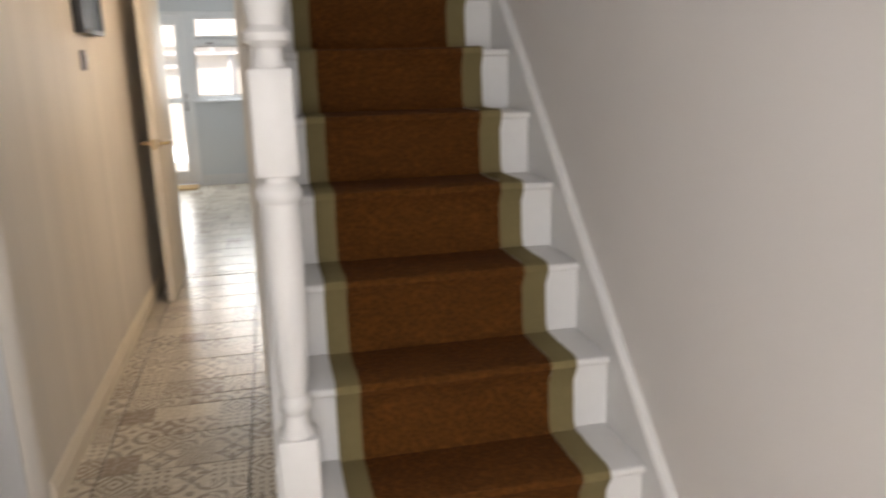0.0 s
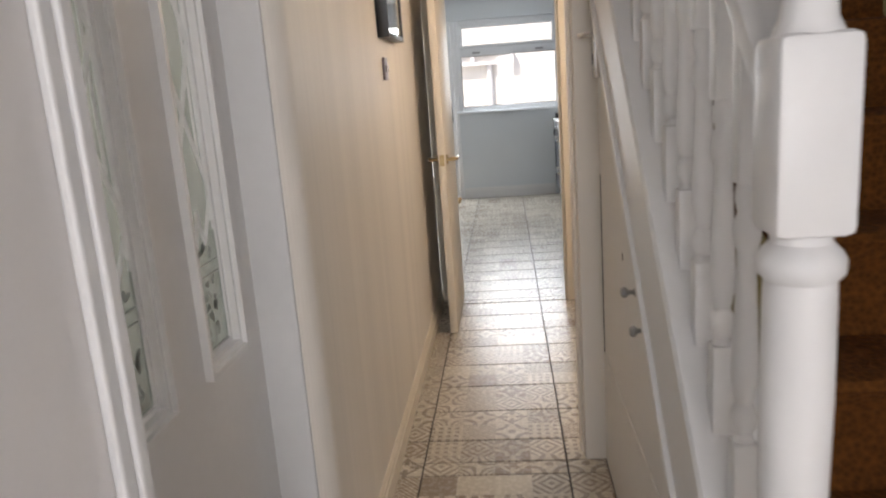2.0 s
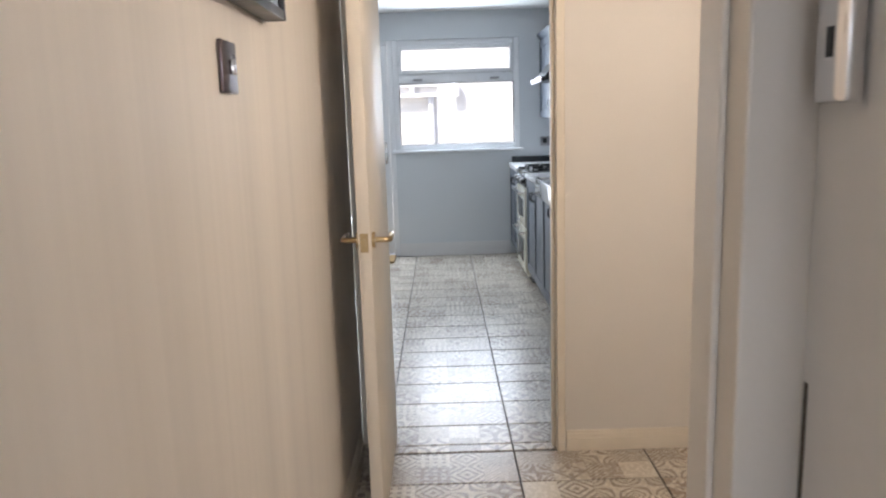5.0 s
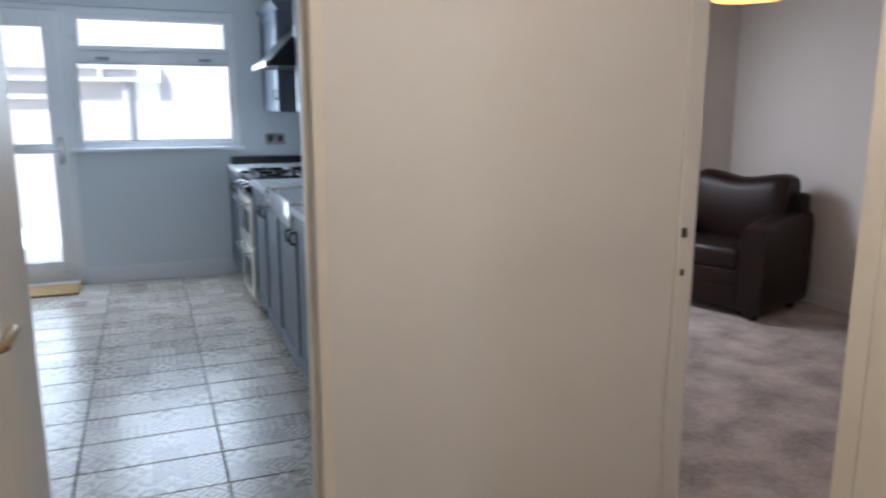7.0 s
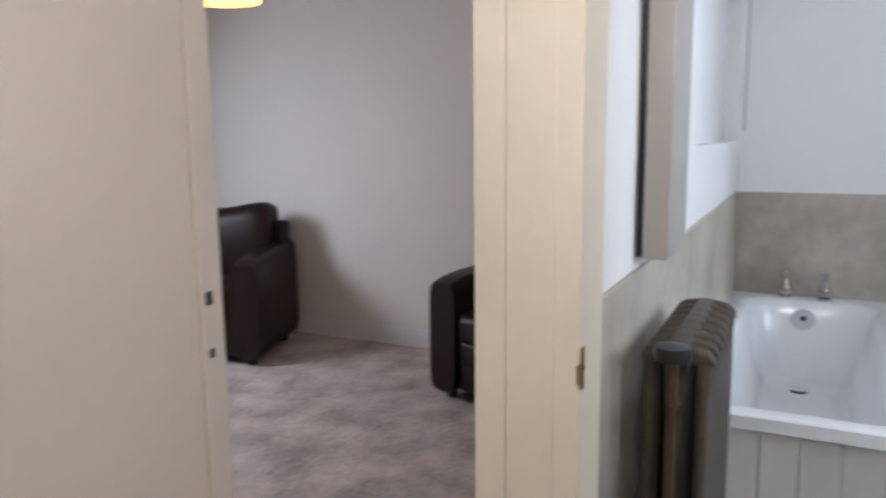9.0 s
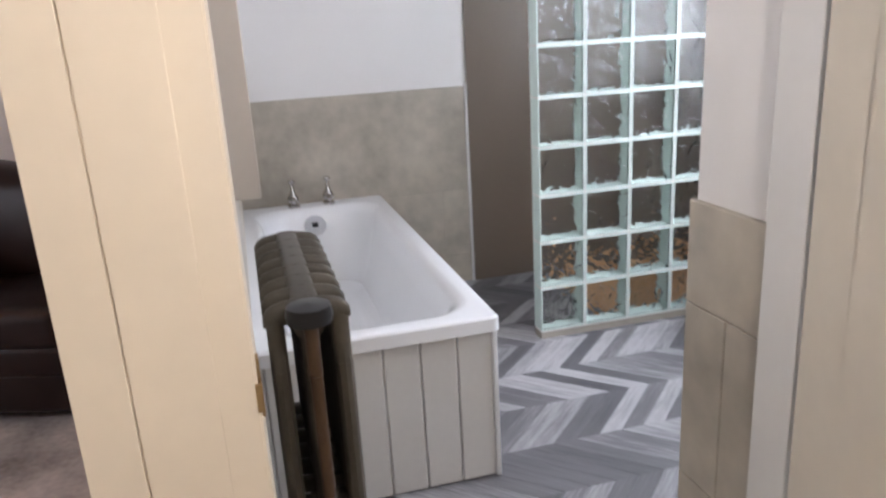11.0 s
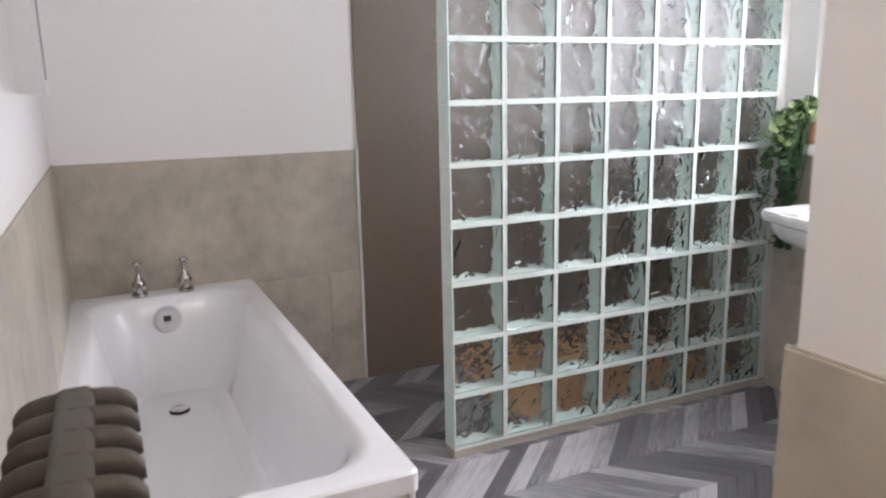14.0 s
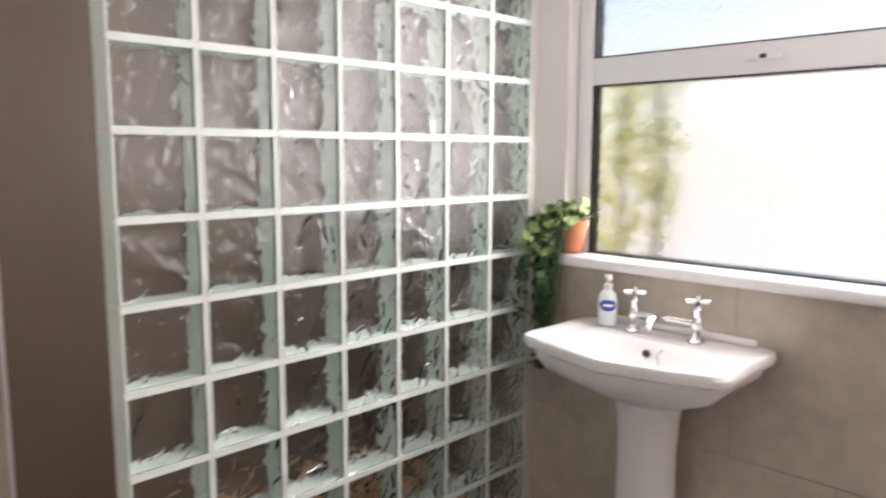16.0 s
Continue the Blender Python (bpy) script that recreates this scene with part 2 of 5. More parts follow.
BINDING = weave("olive_binding", (0.15, 0.115, 0.05), (0.24, 0.19, 0.095), 400)
CARPET = surface("taupe_carpet", (0.43, 0.375, 0.34), 0.98, 0.5, 4.5, 40, 0.5)
LEATHER = surface("dark_brown_leather", (0.016, 0.0065, 0.005), 0.40, 0.25, 10, 160, 0.25)
LEATHER.node_tree.nodes["Principled BSDF"].inputs["Specular IOR Level"].default_value = 0.3
CHROME = surface("chrome", (0.75, 0.75, 0.76), 0.12, 0.02, 10, 60, 0.0, metal=1)
BRASS = surface("aged_brass", (0.50, 0.37, 0.20), 0.3, 0.1, 30, 120, 0.05, metal=1)
PORCELAIN = surface("white_porcelain", (0.84, 0.835, 0.83), 0.1, 0.015, 3, 30, 0.0, coat=0.4)
ACRYLIC = surface("white_bath_enamel", (0.85, 0.855, 0.87), 0.14, 0.015, 3, 30, 0.0, coat=0.3)
PANEL = surface("grey_white_panel", (0.66, 0.645, 0.62), 0.45, 0.05, 4, 60, 0.08)
IRON = surface("dark_pewter_iron", (0.072, 0.062, 0.047), 0.52, 0.3, 14, 90, 0.3, metal=0.1)
NICKEL = surface("worn_nickel", (0.50, 0.47, 0.45), 0.2, 0.1, 30, 120, 0.0, metal=1)
COPPER = surface("painted_copper_pipe", (0.085, 0.048, 0.026), 0.45, 0.2, 20, 90, 0.1, metal=0.3)
BLACK = surface("black_plastic", (0.012, 0.012, 0.013), 0.35, 0.1, 20, 90, 0.05)
CABINET = surface("slate_grey_cabinet", (0.11, 0.125, 0.148), 0.42, 0.06, 4, 60, 0.05)
WORKTOP = surface("pale_worktop", (0.62, 0.61, 0.60), 0.25, 0.08, 30, 200, 0.03)
UPSTAND = surface("black_upstand", (0.03, 0.032, 0.035), 0.2, 0.1, 20, 90, 0.03)
CREAM = surface("cream_enamel", (0.74, 0.70, 0.58), 0.2, 0.02, 4, 40, 0.0, coat=0.4)
DARKGLASS = surface("dark_oven_glass", (0.012, 0.012, 0.012), 0.06, 0.02, 4, 40, 0.0)
CASTBLACK = surface("cast_hob", (0.015, 0.015, 0.016), 0.45, 0.1, 30, 90, 0.2)
STEEL = surface("brushed_steel", (0.36, 0.36, 0.37), 0.42, 0.08, 8, 120, 0.05, metal=1)
MORTAR = surface("white_mortar", (0.75, 0.74, 0.70), 0.75, 0.06, 14, 90, 0.2)
BLOCKGLASS = glass("block_glass", (0.98, 0.995, 0.99), 0.01, 0.75, 15, 0.02, 1.36)
BLOCKFACE = glass("block_face_glass", (0.98, 0.995, 0.99), 0.006, 0.5, 13, 0.022, 1.21)
BLOCKSIDE = surface("block_side_glass", (0.65, 0.77, 0.715), 0.35, 0.06, 14, 90, 0.05)
CLEAR = glass("clear_glass", (1, 1, 1), 0.0)
FROST = glass("obscure_glass", (1, 1, 1), 0.32, 0.5, 28, 0.008)
ETCH = glass("etched_glass", (0.66, 0.75, 0.70), 0.16, 0.25, 9, 0.01)
VINE = surface("etched_vine", (0.40, 0.44, 0.41), 0.5, 0.15, 30, 90, 0.0)
# door gloss made whiter, for the highlights on the mouldings
MOULD = surface("highlight_white_gloss", (0.88, 0.88, 0.875), 0.18, 0.02, 5, 40, 0.0, coat=0.4)
LEAD = surface("white_lead_line", (0.90, 0.91, 0.90), 0.4, 0.05, 20, 90, 0.0)
MIRROR = surface("mirror_glass", (0.9, 0.91, 0.91), 0.02, 0.0, 4, 40, 0.0, metal=1)
TERRA = surface("terracotta", (0.46, 0.17, 0.085), 0.8, 0.14, 20, 120, 0.2)
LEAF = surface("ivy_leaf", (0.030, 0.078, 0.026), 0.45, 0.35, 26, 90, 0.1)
LEAFPALE = surface("pale_ivy_leaf", (0.30, 0.40, 0.17), 0.45, 0.3, 30, 90, 0.1)
SOAP = surface("pale_green_soap", (0.74, 0.83, 0.83), 0.15, 0.05, 20, 60, 0.0, coat=0.5)
BLUE = surface("blue_label", (0.02, 0.06, 0.33), 0.4, 0.05, 20, 90, 0.0)
RENDERWALL = surface("pale_render", (0.84, 0.81, 0.77), 0.9, 0.06, 2, 30, 0.3)
CONCRETE = surface("pale_yard_paving", (0.58, 0.565, 0.53), 0.9, 0.2, 2, 30, 0.3)
HEDGE = thin_leaf("backlit_leaf", (0.60, 0.62, 0.22), (0.88, 0.90, 0.34))
COIR = surface("coir_mat", (0.42, 0.27, 0.12), 0.95, 0.25, 30, 300, 0.8)
SHADE = shine("lit_amber_shade", (1.0, 0.50, 0.12), 1.6)
# glow of the bulb added in the lobby
FILLGLASS = shine("added_bulb_glow", (1.0, 0.86, 0.66), 4.0)
GREIGE = surface("greige_laminate", (0.40, 0.37, 0.335), 0.4, 0.04, 4, 60, 0.03)
HALLPAINT = surface("brushed_magnolia_paint", (0.76, 0.705, 0.635), 0.5, 0.085, 1.0, 5, 0.2, stretch=(1, 8, 0.12))
BRONZE = surface("dark_bronze_plate", (0.13, 0.105, 0.11), 0.28, 0.1, 20, 90, 0.0, metal=1)
CANOPY = surface("weathered_grey_concrete", (0.72, 0.72, 0.73), 0.9, 0.15, 4, 40, 0.2)
PICTURE = surface("print_paper", (0.52, 0.53, 0.56), 0.3, 0.3, 9, 40, 0.0)


# ---- mesh helpers ----
def box(bm, x0, y0, z0, x1, y1, z1, bevel=0.0, seg=2):
    g = bmesh.ops.create_cube(bm, size=1)
    vs = g["verts"]
    for v in vs:
        v.co = Vector(((x0 + x1) / 2 + v.co.x * (x1 - x0), (y0 + y1) / 2 + v.co.y * (y1 - y0), (z0 + z1) / 2 + v.co.z * (z1 - z0)))
    if bevel:
        es = list({e for v in vs for e in v.link_edges})
        bmesh.ops.bevel(bm, geom=es, offset=bevel, segments=seg, profile=0.5, affect="EDGES")
    return bm


def loft(bm, rings, cap0=True, cap1=True, closed=True):
    """Skin through rings of points of one length."""
    rows_ = [[bm.verts.new(p) for p in ring] for ring in rings]
    k = len(rows_[0])
    for a, b in zip(rows_, rows_[1:]):
        for i in range(k if closed else k - 1):
            j = (i + 1) % k
            bm.faces.new((a[i], a[j], b[j], b[i]))
    if cap0:
        bm.faces.new(rows_[0][::-1])
    if cap1:
        bm.faces.new(rows_[-1])
    return bm


def turn(bm, x, y, profile, seg=20):
    """A turned shape about the upright through x, y; profile rows are radius, z."""
    return loft(bm, [[(x + r * math.cos(2 * math.pi * i / seg), y + r * math.sin(2 * math.pi * i / seg), z) for i in range(seg)] for r, z in profile])


def tube(bm, points, r, seg=10):
    """A round bar along points."""
    pts = [Vector(p) for p in points]
    rings, side = [], None
    for i, p in enumerate(pts):
        d = (pts[min(i + 1, len(pts) - 1)] - pts[max(i - 1, 0)]).normalized()
        if side is None:
            side = d.cross(Vector((0, 0, 1)) if abs(d.z) < 0.9 else Vector((1, 0, 0))).normalized()
        side = (side - d * side.dot(d)).normalized()
        up = d.cross(side)
        rings.append([p + r * (math.cos(2 * math.pi * k / seg) * side + math.sin(2 * math.pi * k / seg) * up) for k in range(seg)])
    return loft(bm, rings)


def part(name, bm, material, parent=None, label="", smooth=True):
    """Links a bmesh, built in world places, as one mesh object under a thing or part."""
    bmesh.ops.recalc_face_normals(bm, faces=bm.faces)
    me = bpy.data.meshes.new(name)
    bm.to_mesh(me)
    bm.free()
    if smooth:
        me.polygons.foreach_set("use_smooth", [True] * len(me.polygons))
        me.set_sharp_from_angle(angle=radians(35))
    me.materials.append(material)
    ob = new(name, me)
    if parent is not None:
        ob.parent = parent
        if parent.data is None:
            ob.matrix_parent_inverse = Matrix.Translation(-parent.location)
    if label:
        ob["label"] = label
    return ob


def thing(name, at, label, category, group="", kind=""):
    ob = new(name)
    ob.location = at
    return tagged(ob, label, category, group, kind)


def boxes(*rows, bevel=0.0):
    bm = bmesh.new()
    for r in rows:
        box(bm, *r, bevel=bevel)
    return bm


def bbox(*r, bevel=0.004, seg=2):
    return box(bmesh.new(), *r, bevel=bevel, seg=seg)


def structure(name, bm, material, label, category):
    return tagged(part(name, bm, material, smooth=False), label, category, kind="structure")

# ---- structure: floors, ceilings, walls ----
H = 2.40
structure("ground", boxes((-60, -60, -0.5, 60, 60, -0.16)), CONCRETE, "grey concrete yard outside the house", "ground")
structure("floor_hall", boxes((-1.1, -1.3, -0.15, 1.2, 9.75, -0.006), (-2.1, 5.25, -0.15, -1.1, 9.75, -0.006)), GROUT, "patchwork tiled floor of hall and kitchen with dark joints", "floor")
structure("floor_living", boxes((1.2, 4.47, -0.15, 4.1, 8.2, 0.004)), CARPET, "taupe carpet with pale pile marks", "carpet")
structure("floor_bathroom", boxes((1.2, 1.5, -0.15, 4.1, 4.47, -0.006)), GROUT, "grey limed herringbone vinyl floor", "floor")
structure("floor_front_room", boxes((-4.2, -1.3, -0.15, -1.1, 4.0, -0.004)), CARPET, "carpet of the front room behind the glazed door", "carpet")
structure("ceiling_hall", boxes((-1.1, -1.3, H, -0.1, 5.32, H + 0.1), (-0.1, 3.36, H, 1.2, 5.32, H + 0.1), (-0.1, -1.3, 4.6, 1.2, 3.36, 4.7)), CEIL, "white painted plaster ceiling", "ceiling")
structure("ceiling_kitchen", boxes((-2.1, 5.32, 2.355, 1.0, 9.75, 2.45)), CEIL, "white kitchen ceiling", "ceiling")
structure("ceiling_living", boxes((1.05, 4.42, H, 4.1, 8.2, H + 0.1)), CEIL, "white living room ceiling", "ceiling")
structure("ceiling_bathroom", boxes((1.05, 1.5, H, 4.1, 4.42, H + 0.1)), CEIL, "white bathroom ceiling", "ceiling")
structure("ceiling_front_room", boxes((-4.2, -1.3, H, -1.1, 4.0, H + 0.1)), CEIL, "white front room ceiling", "ceiling")


def left_wall():
    """Hall wall with a rounded return at the glazed door's recess."""
    bm = boxes((-0.99, 1.455, 2.05, -0.79, 2.33, H), (-0.99, 2.46, -0.1, -0.79, 5.32, H))
    r, seg = 0.05, 8
    pts = [(-0.99, 2.33)] + [(-0.79 - r + r * math.sin(a), 2.33 + r - r * math.cos(a)) for a in [math.pi / 2 * i / seg for i in range(seg + 1)]] + [(-0.79, 2.46), (-0.99, 2.46)]
    return loft(bm, [[(x, y, z) for x, y in pts] for z in (-0.1, H)])


structure("wall_hall_left", left_wall(), HALLPAINT, "magnolia painted hall wall with rounded corner", "wall")
# hall wall continued in pale grey, which stands for cool daylight on it
structure("wall_hall_entry", boxes((-0.99, -1.3, -0.1, -0.79, 1.455, H)), PALE, "hall wall by the front door, cool daylight put into its grey", "wall")
structure("wall_stair_right", boxes((0.885, -1.3, -0.1, 1.0, 3.3, 4.7)), PALE, "pale grey painted wall along the stairs", "wall")
structure("wall_stairwell_back", boxes((-0.02, 5.24, H + 0.1, 0.885, 5.3, 4.7), (-0.1, -1.3, H + 0.1, -0.02, 5.3, 4.7)), PALE, "pale stairwell wall", "wall")
structure("wall_front", boxes((-0.99, -1.42, -0.1, -0.52, -1.3, H), (0.36, -1.42, -0.1, 1.0, -1.3, 4.7), (-0.52, -1.42, 2.3, 0.36, -1.3, 4.7)), PALE, "pale wall round the front door", "wall")
structure("wall_understair", boxes((-0.015, 1.62, -0.1, 0.02, 3.2, 0.42), (0.0, 3.2, -0.1, 1.05, 3.34, H + 0.1)), GLOSS, "white painted panelling under the stairs", "wall")
structure("wall_kitchen_front", boxes((0.05, 5.22, -0.1, 1.2, 5.32, H), (-0.79, 5.22, 2.04, 0.05, 5.32, H), (-2.1, 5.22, -0.1, -0.99, 5.32, H)), PAINT, "magnolia wall between kitchen door and living room", "wall")
structure("wall_lobby_east", boxes((1.05, 3.2, -0.1, 1.2, 3.56, H), (1.05, 3.56, 2.04, 1.2, 4.37, H), (1.05, 4.37, -0.1, 1.17, 4.47, H), (1.05, 4.47, 2.04, 1.17, 5.22, H)), PAINT, "magnolia lobby wall with two doorways", "wall")
structure("wall_kitchen_back", boxes((-2.1, 9.65, -0.1, -1.72, 9.9, H), (-1.72, 9.65, 2.10, -0.86, 9.9, H), (-0.86, 9.65, -0.1, 0.36, 9.9, 1.05), (-0.86, 9.65, 2.10, 0.36, 9.9, H), (0.36, 9.65, -0.1, 1.0, 9.9, H)), KITCHEN, "pale blue-grey kitchen wall with window and door", "wall")
structure("wall_kitchen_right", boxes((0.885, 5.32, -0.1, 1.0, 9.65, H)), KITCHEN, "pale blue-grey kitchen side wall", "wall")
structure("wall_kitchen_left", boxes((-2.1, 5.32, -0.1, -2.0, 9.65, H)), KITCHEN, "pale blue-grey kitchen side wall", "wall")
structure("wall_living_east", boxes((3.96, 4.47, -0.1, 4.1, 8.2, H)), LIVING, "off-white living room wall", "wall")
structure("wall_living_north", boxes((1.0, 8.02, -0.1, 1.45, 8.2, H), (2.75, 8.02, -0.1, 3.96, 8.2, H), (1.45, 8.02, -0.1, 2.75, 8.2, 0.9), (1.45, 8.02, 2.15, 2.75, 8.2, H)), LIVING, "off-white living room window wall", "wall")
structure("wall_living_west", boxes((1.0, 5.32, -0.1, 1.17, 8.02, H)), LIVING, "off-white living room wall", "wall")
structure("wall_bath_north", boxes((1.17, 4.37, -0.1, 4.1, 4.47, 1.29), (1.17, 4.37, 1.29, 2.45, 4.47, H), (3.87, 4.37, 1.29, 4.1, 4.47, H), (2.45, 4.37, 1.99, 3.87, 4.47, H), (2.45, 4.44, 1.29, 3.87, 4.47, 1.99)), BATHWHITE, "white painted bathroom wall with a shallow niche above the bath", "wall")
structure("wall_bath_east", boxes((3.97, 1.5, -0.1, 4.1, 4.37, H)), BATHWHITE, "white painted wall at the tap end of the bath", "wall")
structure("wall_bath_south", boxes((1.2, 1.52, -0.1, 3.97, 1.68, 1.02), (2.95, 1.52, 1.02, 3.97, 1.68, H), (1.2, 1.52, 2.16, 2.95, 1.68, H), (1.2, 1.52, 1.02, 1.25, 1.68, 2.16)), BATHWHITE, "white painted bathroom window wall", "wall")
structure("wall_bath_west", boxes((1.2, 1.68, -0.1, 1.415, 3.575, H)), BATHWHITE, "white painted bathroom return wall", "wall")
structure("wall_front_room", boxes((-4.3, -1.3, -0.1, -4.2, 4.0, 0.9), (-4.3, -1.3, 2.2, -4.2, 4.0, H), (-4.3, -1.3, 0.9, -4.2, 0.3, 2.2), (-4.3, 2.2, 0.9, -4.2, 4.0, 2.2), (-4.2, 4.0, -0.1, -0.99, 4.1, H), (-4.2, -1.4, -0.1, -1.05, -1.3, H)), PALE, "pale front room walls", "wall")


def skirting(name, x0, y0, x1, y1, face, mat, h=0.13):
    """Skirting with a stepped moulded top; face is the side that looks into the room."""
    d = {"+x": (0.016, 0), "-x": (-0.016, 0), "+y": (0, 0.016), "-y": (0, -0.016)}[face]
    bm = bmesh.new()
    for k, (z0, z1) in enumerate(((0.001, h - 0.03), (h - 0.03, h - 0.012), (h - 0.012, h))):
        f = (1.0, 0.7, 0.45)[k]
        xs, ys = sorted((x0, x1 + d[0] * f)) if d[0] else (x0, x1), sorted((y0, y1 + d[1] * f)) if d[1] else (y0, y1)
        box(bm, xs[0], ys[0], z0, xs[1], ys[1], z1)
    return structure(name, bm, mat, "painted moulded skirting board", "skirting")


skirting("baseboard_hall", -0.79, 2.40, -0.79, 5.215, "+x", CREAMGLOSS, 0.10)
skirting("baseboard_segment", 0.056, 5.22, 1.135, 5.22, "-y", CREAMGLOSS, 0.085)
skirting("baseboard_kitchen", -0.855, 9.65, 0.25, 9.65, "-y", GLOSS)
skirting("baseboard_living", 3.96, 4.48, 3.96, 8.01, "-x", GLOSS, 0.12)
skirting("baseboard_living_north", 1.18, 8.02, 3.94, 8.02, "-y", GLOSS, 0.12)

# door linings and architraves
structure("trim_kitchen_doorway", boxes((0.018, 5.205, 0, 0.05, 5.335, 2.04), (-0.79, 5.325, 0, -0.705, 5.42, 2.04), (-0.79, 5.205, 2.01, 0.018, 5.335, 2.04), (0.004, 5.25, 0, 0.018, 5.29, 2.01), bevel=0.003), CREAMGLOSS, "worn cream kitchen door lining", "door frame")
structure("trim_living_doorway", boxes((1.14, 5.205, 0, 1.205, 5.2195, 2.04), (1.05, 4.473, 0, 1.19, 4.502, 2.04), (1.04, 4.502, 2.01, 1.19, 5.205, 2.04), bevel=0.003), PAINT, "pale painted living room door lining", "door frame")
structure("trim_bath_doorway_north", boxes((1.035, 4.335, 0, 1.168, 4.37, 2.04), (1.034, 4.337, 0, 1.0485, 4.506, 2.10), (1.031, 4.374, 0, 1.0342, 4.452, 2.10), (1.0295, 4.4535, 0, 1.0342, 4.506, 2.10), bevel=0.001), CREAMGLOSS, "cream bathroom door lining with worn edge", "door frame")
structure("trim_bath_doorway_south", boxes((1.04, 3.56, 0, 1.119, 3.603, 2.04), (1.119, 3.56, 0, 1.13, 3.588, 2.04), (1.13, 3.56, 0, 1.212, 3.60, 2.04), (1.025, 3.47, 0, 1.05, 3.585, 2.10), (1.018, 3.485, 0, 1.025, 3.565, 2.1), (1.04, 3.60, 2.01, 1.2, 4.335, 2.04), bevel=0.003), GLOSS, "white bathroom door lining and architrave", "door frame")
# magnolia on this white post stands for the warm shade it is in
structure("trim_hall_post", boxes((-0.09, 3.2, 0, 0.005, 3.345, H), (-0.10, 3.255, 0, -0.09, 3.33, H), bevel=0.004), PAINT, "white painted post at the end of the hall, warm shade put into magnolia", "door frame")
strike = thing("strike_plate", (1.05, 4.334, 0.93), "worn brass strike plate on the bathroom door lining", "strike plate")
part("plate", boxes((1.040, 4.3315, 0.945, 1.054, 4.3345, 1.01)), BRASS, strike)
part("tongue", boxes((1.031, 4.331, 0.955, 1.041, 4.338, 0.985)), BRASS, strike)
keep = thing("latch_keep", (1.15, 5.204, 0.86), "small dark latch keeps in the living room lining", "latch keep")
part("upper_keep", boxes((1.152, 5.2015, 0.97, 1.170, 5.2055, 1.0)), IRON, keep)
part("lower_keep", boxes((1.154, 5.2015, 0.85, 1.168, 5.2055, 0.87)), IRON, keep)


# ---- glazed door to the front room ----
def front_room_door():
    door = thing("door_1", (-0.93, 1.9, 0), "white painted door with two tall etched glass panels", "door", kind="structure")
    x0, x1 = -0.965, -0.925
    part("door_leaf", boxes((x0, 1.53, 0.01, x1, 1.645, 2.03), (x0, 1.85, 0.85, x1, 1.995, 2.03), (x0, 2.20, 0.01, x1, 2.315, 2.03), (x0, 1.645, 0.01, x1, 2.20, 0.85), (x0, 1.645, 1.9, x1, 2.2, 2.03)), GLOSS, door)
    for y0, y1 in ((1.645, 1.85), (1.995, 2.20)):
        bm = bmesh.new()
        for k, (w, d) in enumerate(((0.0, 0.017), (0.011, 0.006), (0.022, -0.010))):
            a, b, lo, hi = y0 + w, y1 - w, 0.85 + w, 1.9 - w
            for r in ((x1 - 0.03, a, lo, x1 + d, a + 0.011, hi), (x1 - 0.02, b - 0.011, lo, x1 + d, b, hi), (x1 - 0.02, a + 0.011, lo, x1 + d, b - 0.011, lo + 0.011), (x1 - 0.02, a + 0.011, hi - 0.011, x1 + d, b - 0.011, hi)):
                box(bm, *r)
        part("moulding", bm, MOULD, door, "white glazing bead, caught daylight lightened into its paint")
        pane = part("glass_pane", boxes((x0 + 0.016, y0 + 0.002, 0.852, x0 + 0.022, y1 - 0.002, 1.898)), ETCH, door, "etched obscure glass")
        bm = bmesh.new()
        yc, w = (y0 + y1) / 2, (y1 - y0) / 2 - 0.035
        for s in (-1, 1):
            for lo in (1.22, 1.5):
                tube(bm, [(x0 + 0.024, yc - s * w, lo), (x0 + 0.024, yc + s * w, lo + 0.28)], 0.0052, 6)
            tube(bm, [(x0 + 0.024, yc + s * w, 1.14), (x0 + 0.024, yc + s * w, 1.8)], 0.005, 6)
            tube(bm, [(x0 + 0.024, yc + s * w, 1.18), (x0 + 0.024, yc + s * w * 0.3, 1.10), (x0 + 0.024, yc, 1.17)], 0.0048, 6)
            tube(bm, [(x0 + 0.024, yc - s * w * 0.7, 1.28), (x0 + 0.024, yc - s * w * 0.7, 1.72)], 0.003, 6)
        part("etched_lines", bm, LEAD, pane, "white etched diamond lines")
        # frosted vine panel at the foot of the pane
        rnd = random.Random(int(y0 * 100))
        bm = bmesh.new()
        for z in (0.885, 1.035, 1.06):
            tube(bm, [(x0 + 0.024, y0 + 0.035, z), (x0 + 0.024, y1 - 0.035, z)], 0.0022, 6)
        for s in (-1, 1):
            tube(bm, [(x0 + 0.024, yc + s * w, 0.885), (x0 + 0.024, yc + s * w, 1.12)], 0.0022, 6)
        for k in range(26):
            y, z, a, q = rnd.uniform(y0 + 0.045, y1 - 0.045), rnd.uniform(0.895, 1.025) if k < 19 else rnd.uniform(1.07, 1.10), rnd.uniform(0, 6.28), rnd.uniform(0.008, 0.016)
            ring = [(y + q * (math.cos(a) * math.cos(b) - 0.5 * math.sin(a) * math.sin(b)), z + q * (math.sin(a) * math.cos(b) + 0.5 * math.cos(a) * math.sin(b))) for b in [2 * math.pi * i / 8 for i in range(8)]]
            loft(bm, [[(x, u, v) for u, v in ring] for x in (x0 + 0.0225, x0 + 0.0245)])
        part("vine_frosting", bm, VINE, pane, "grey etched vine pattern")
    bm = bmesh.new()
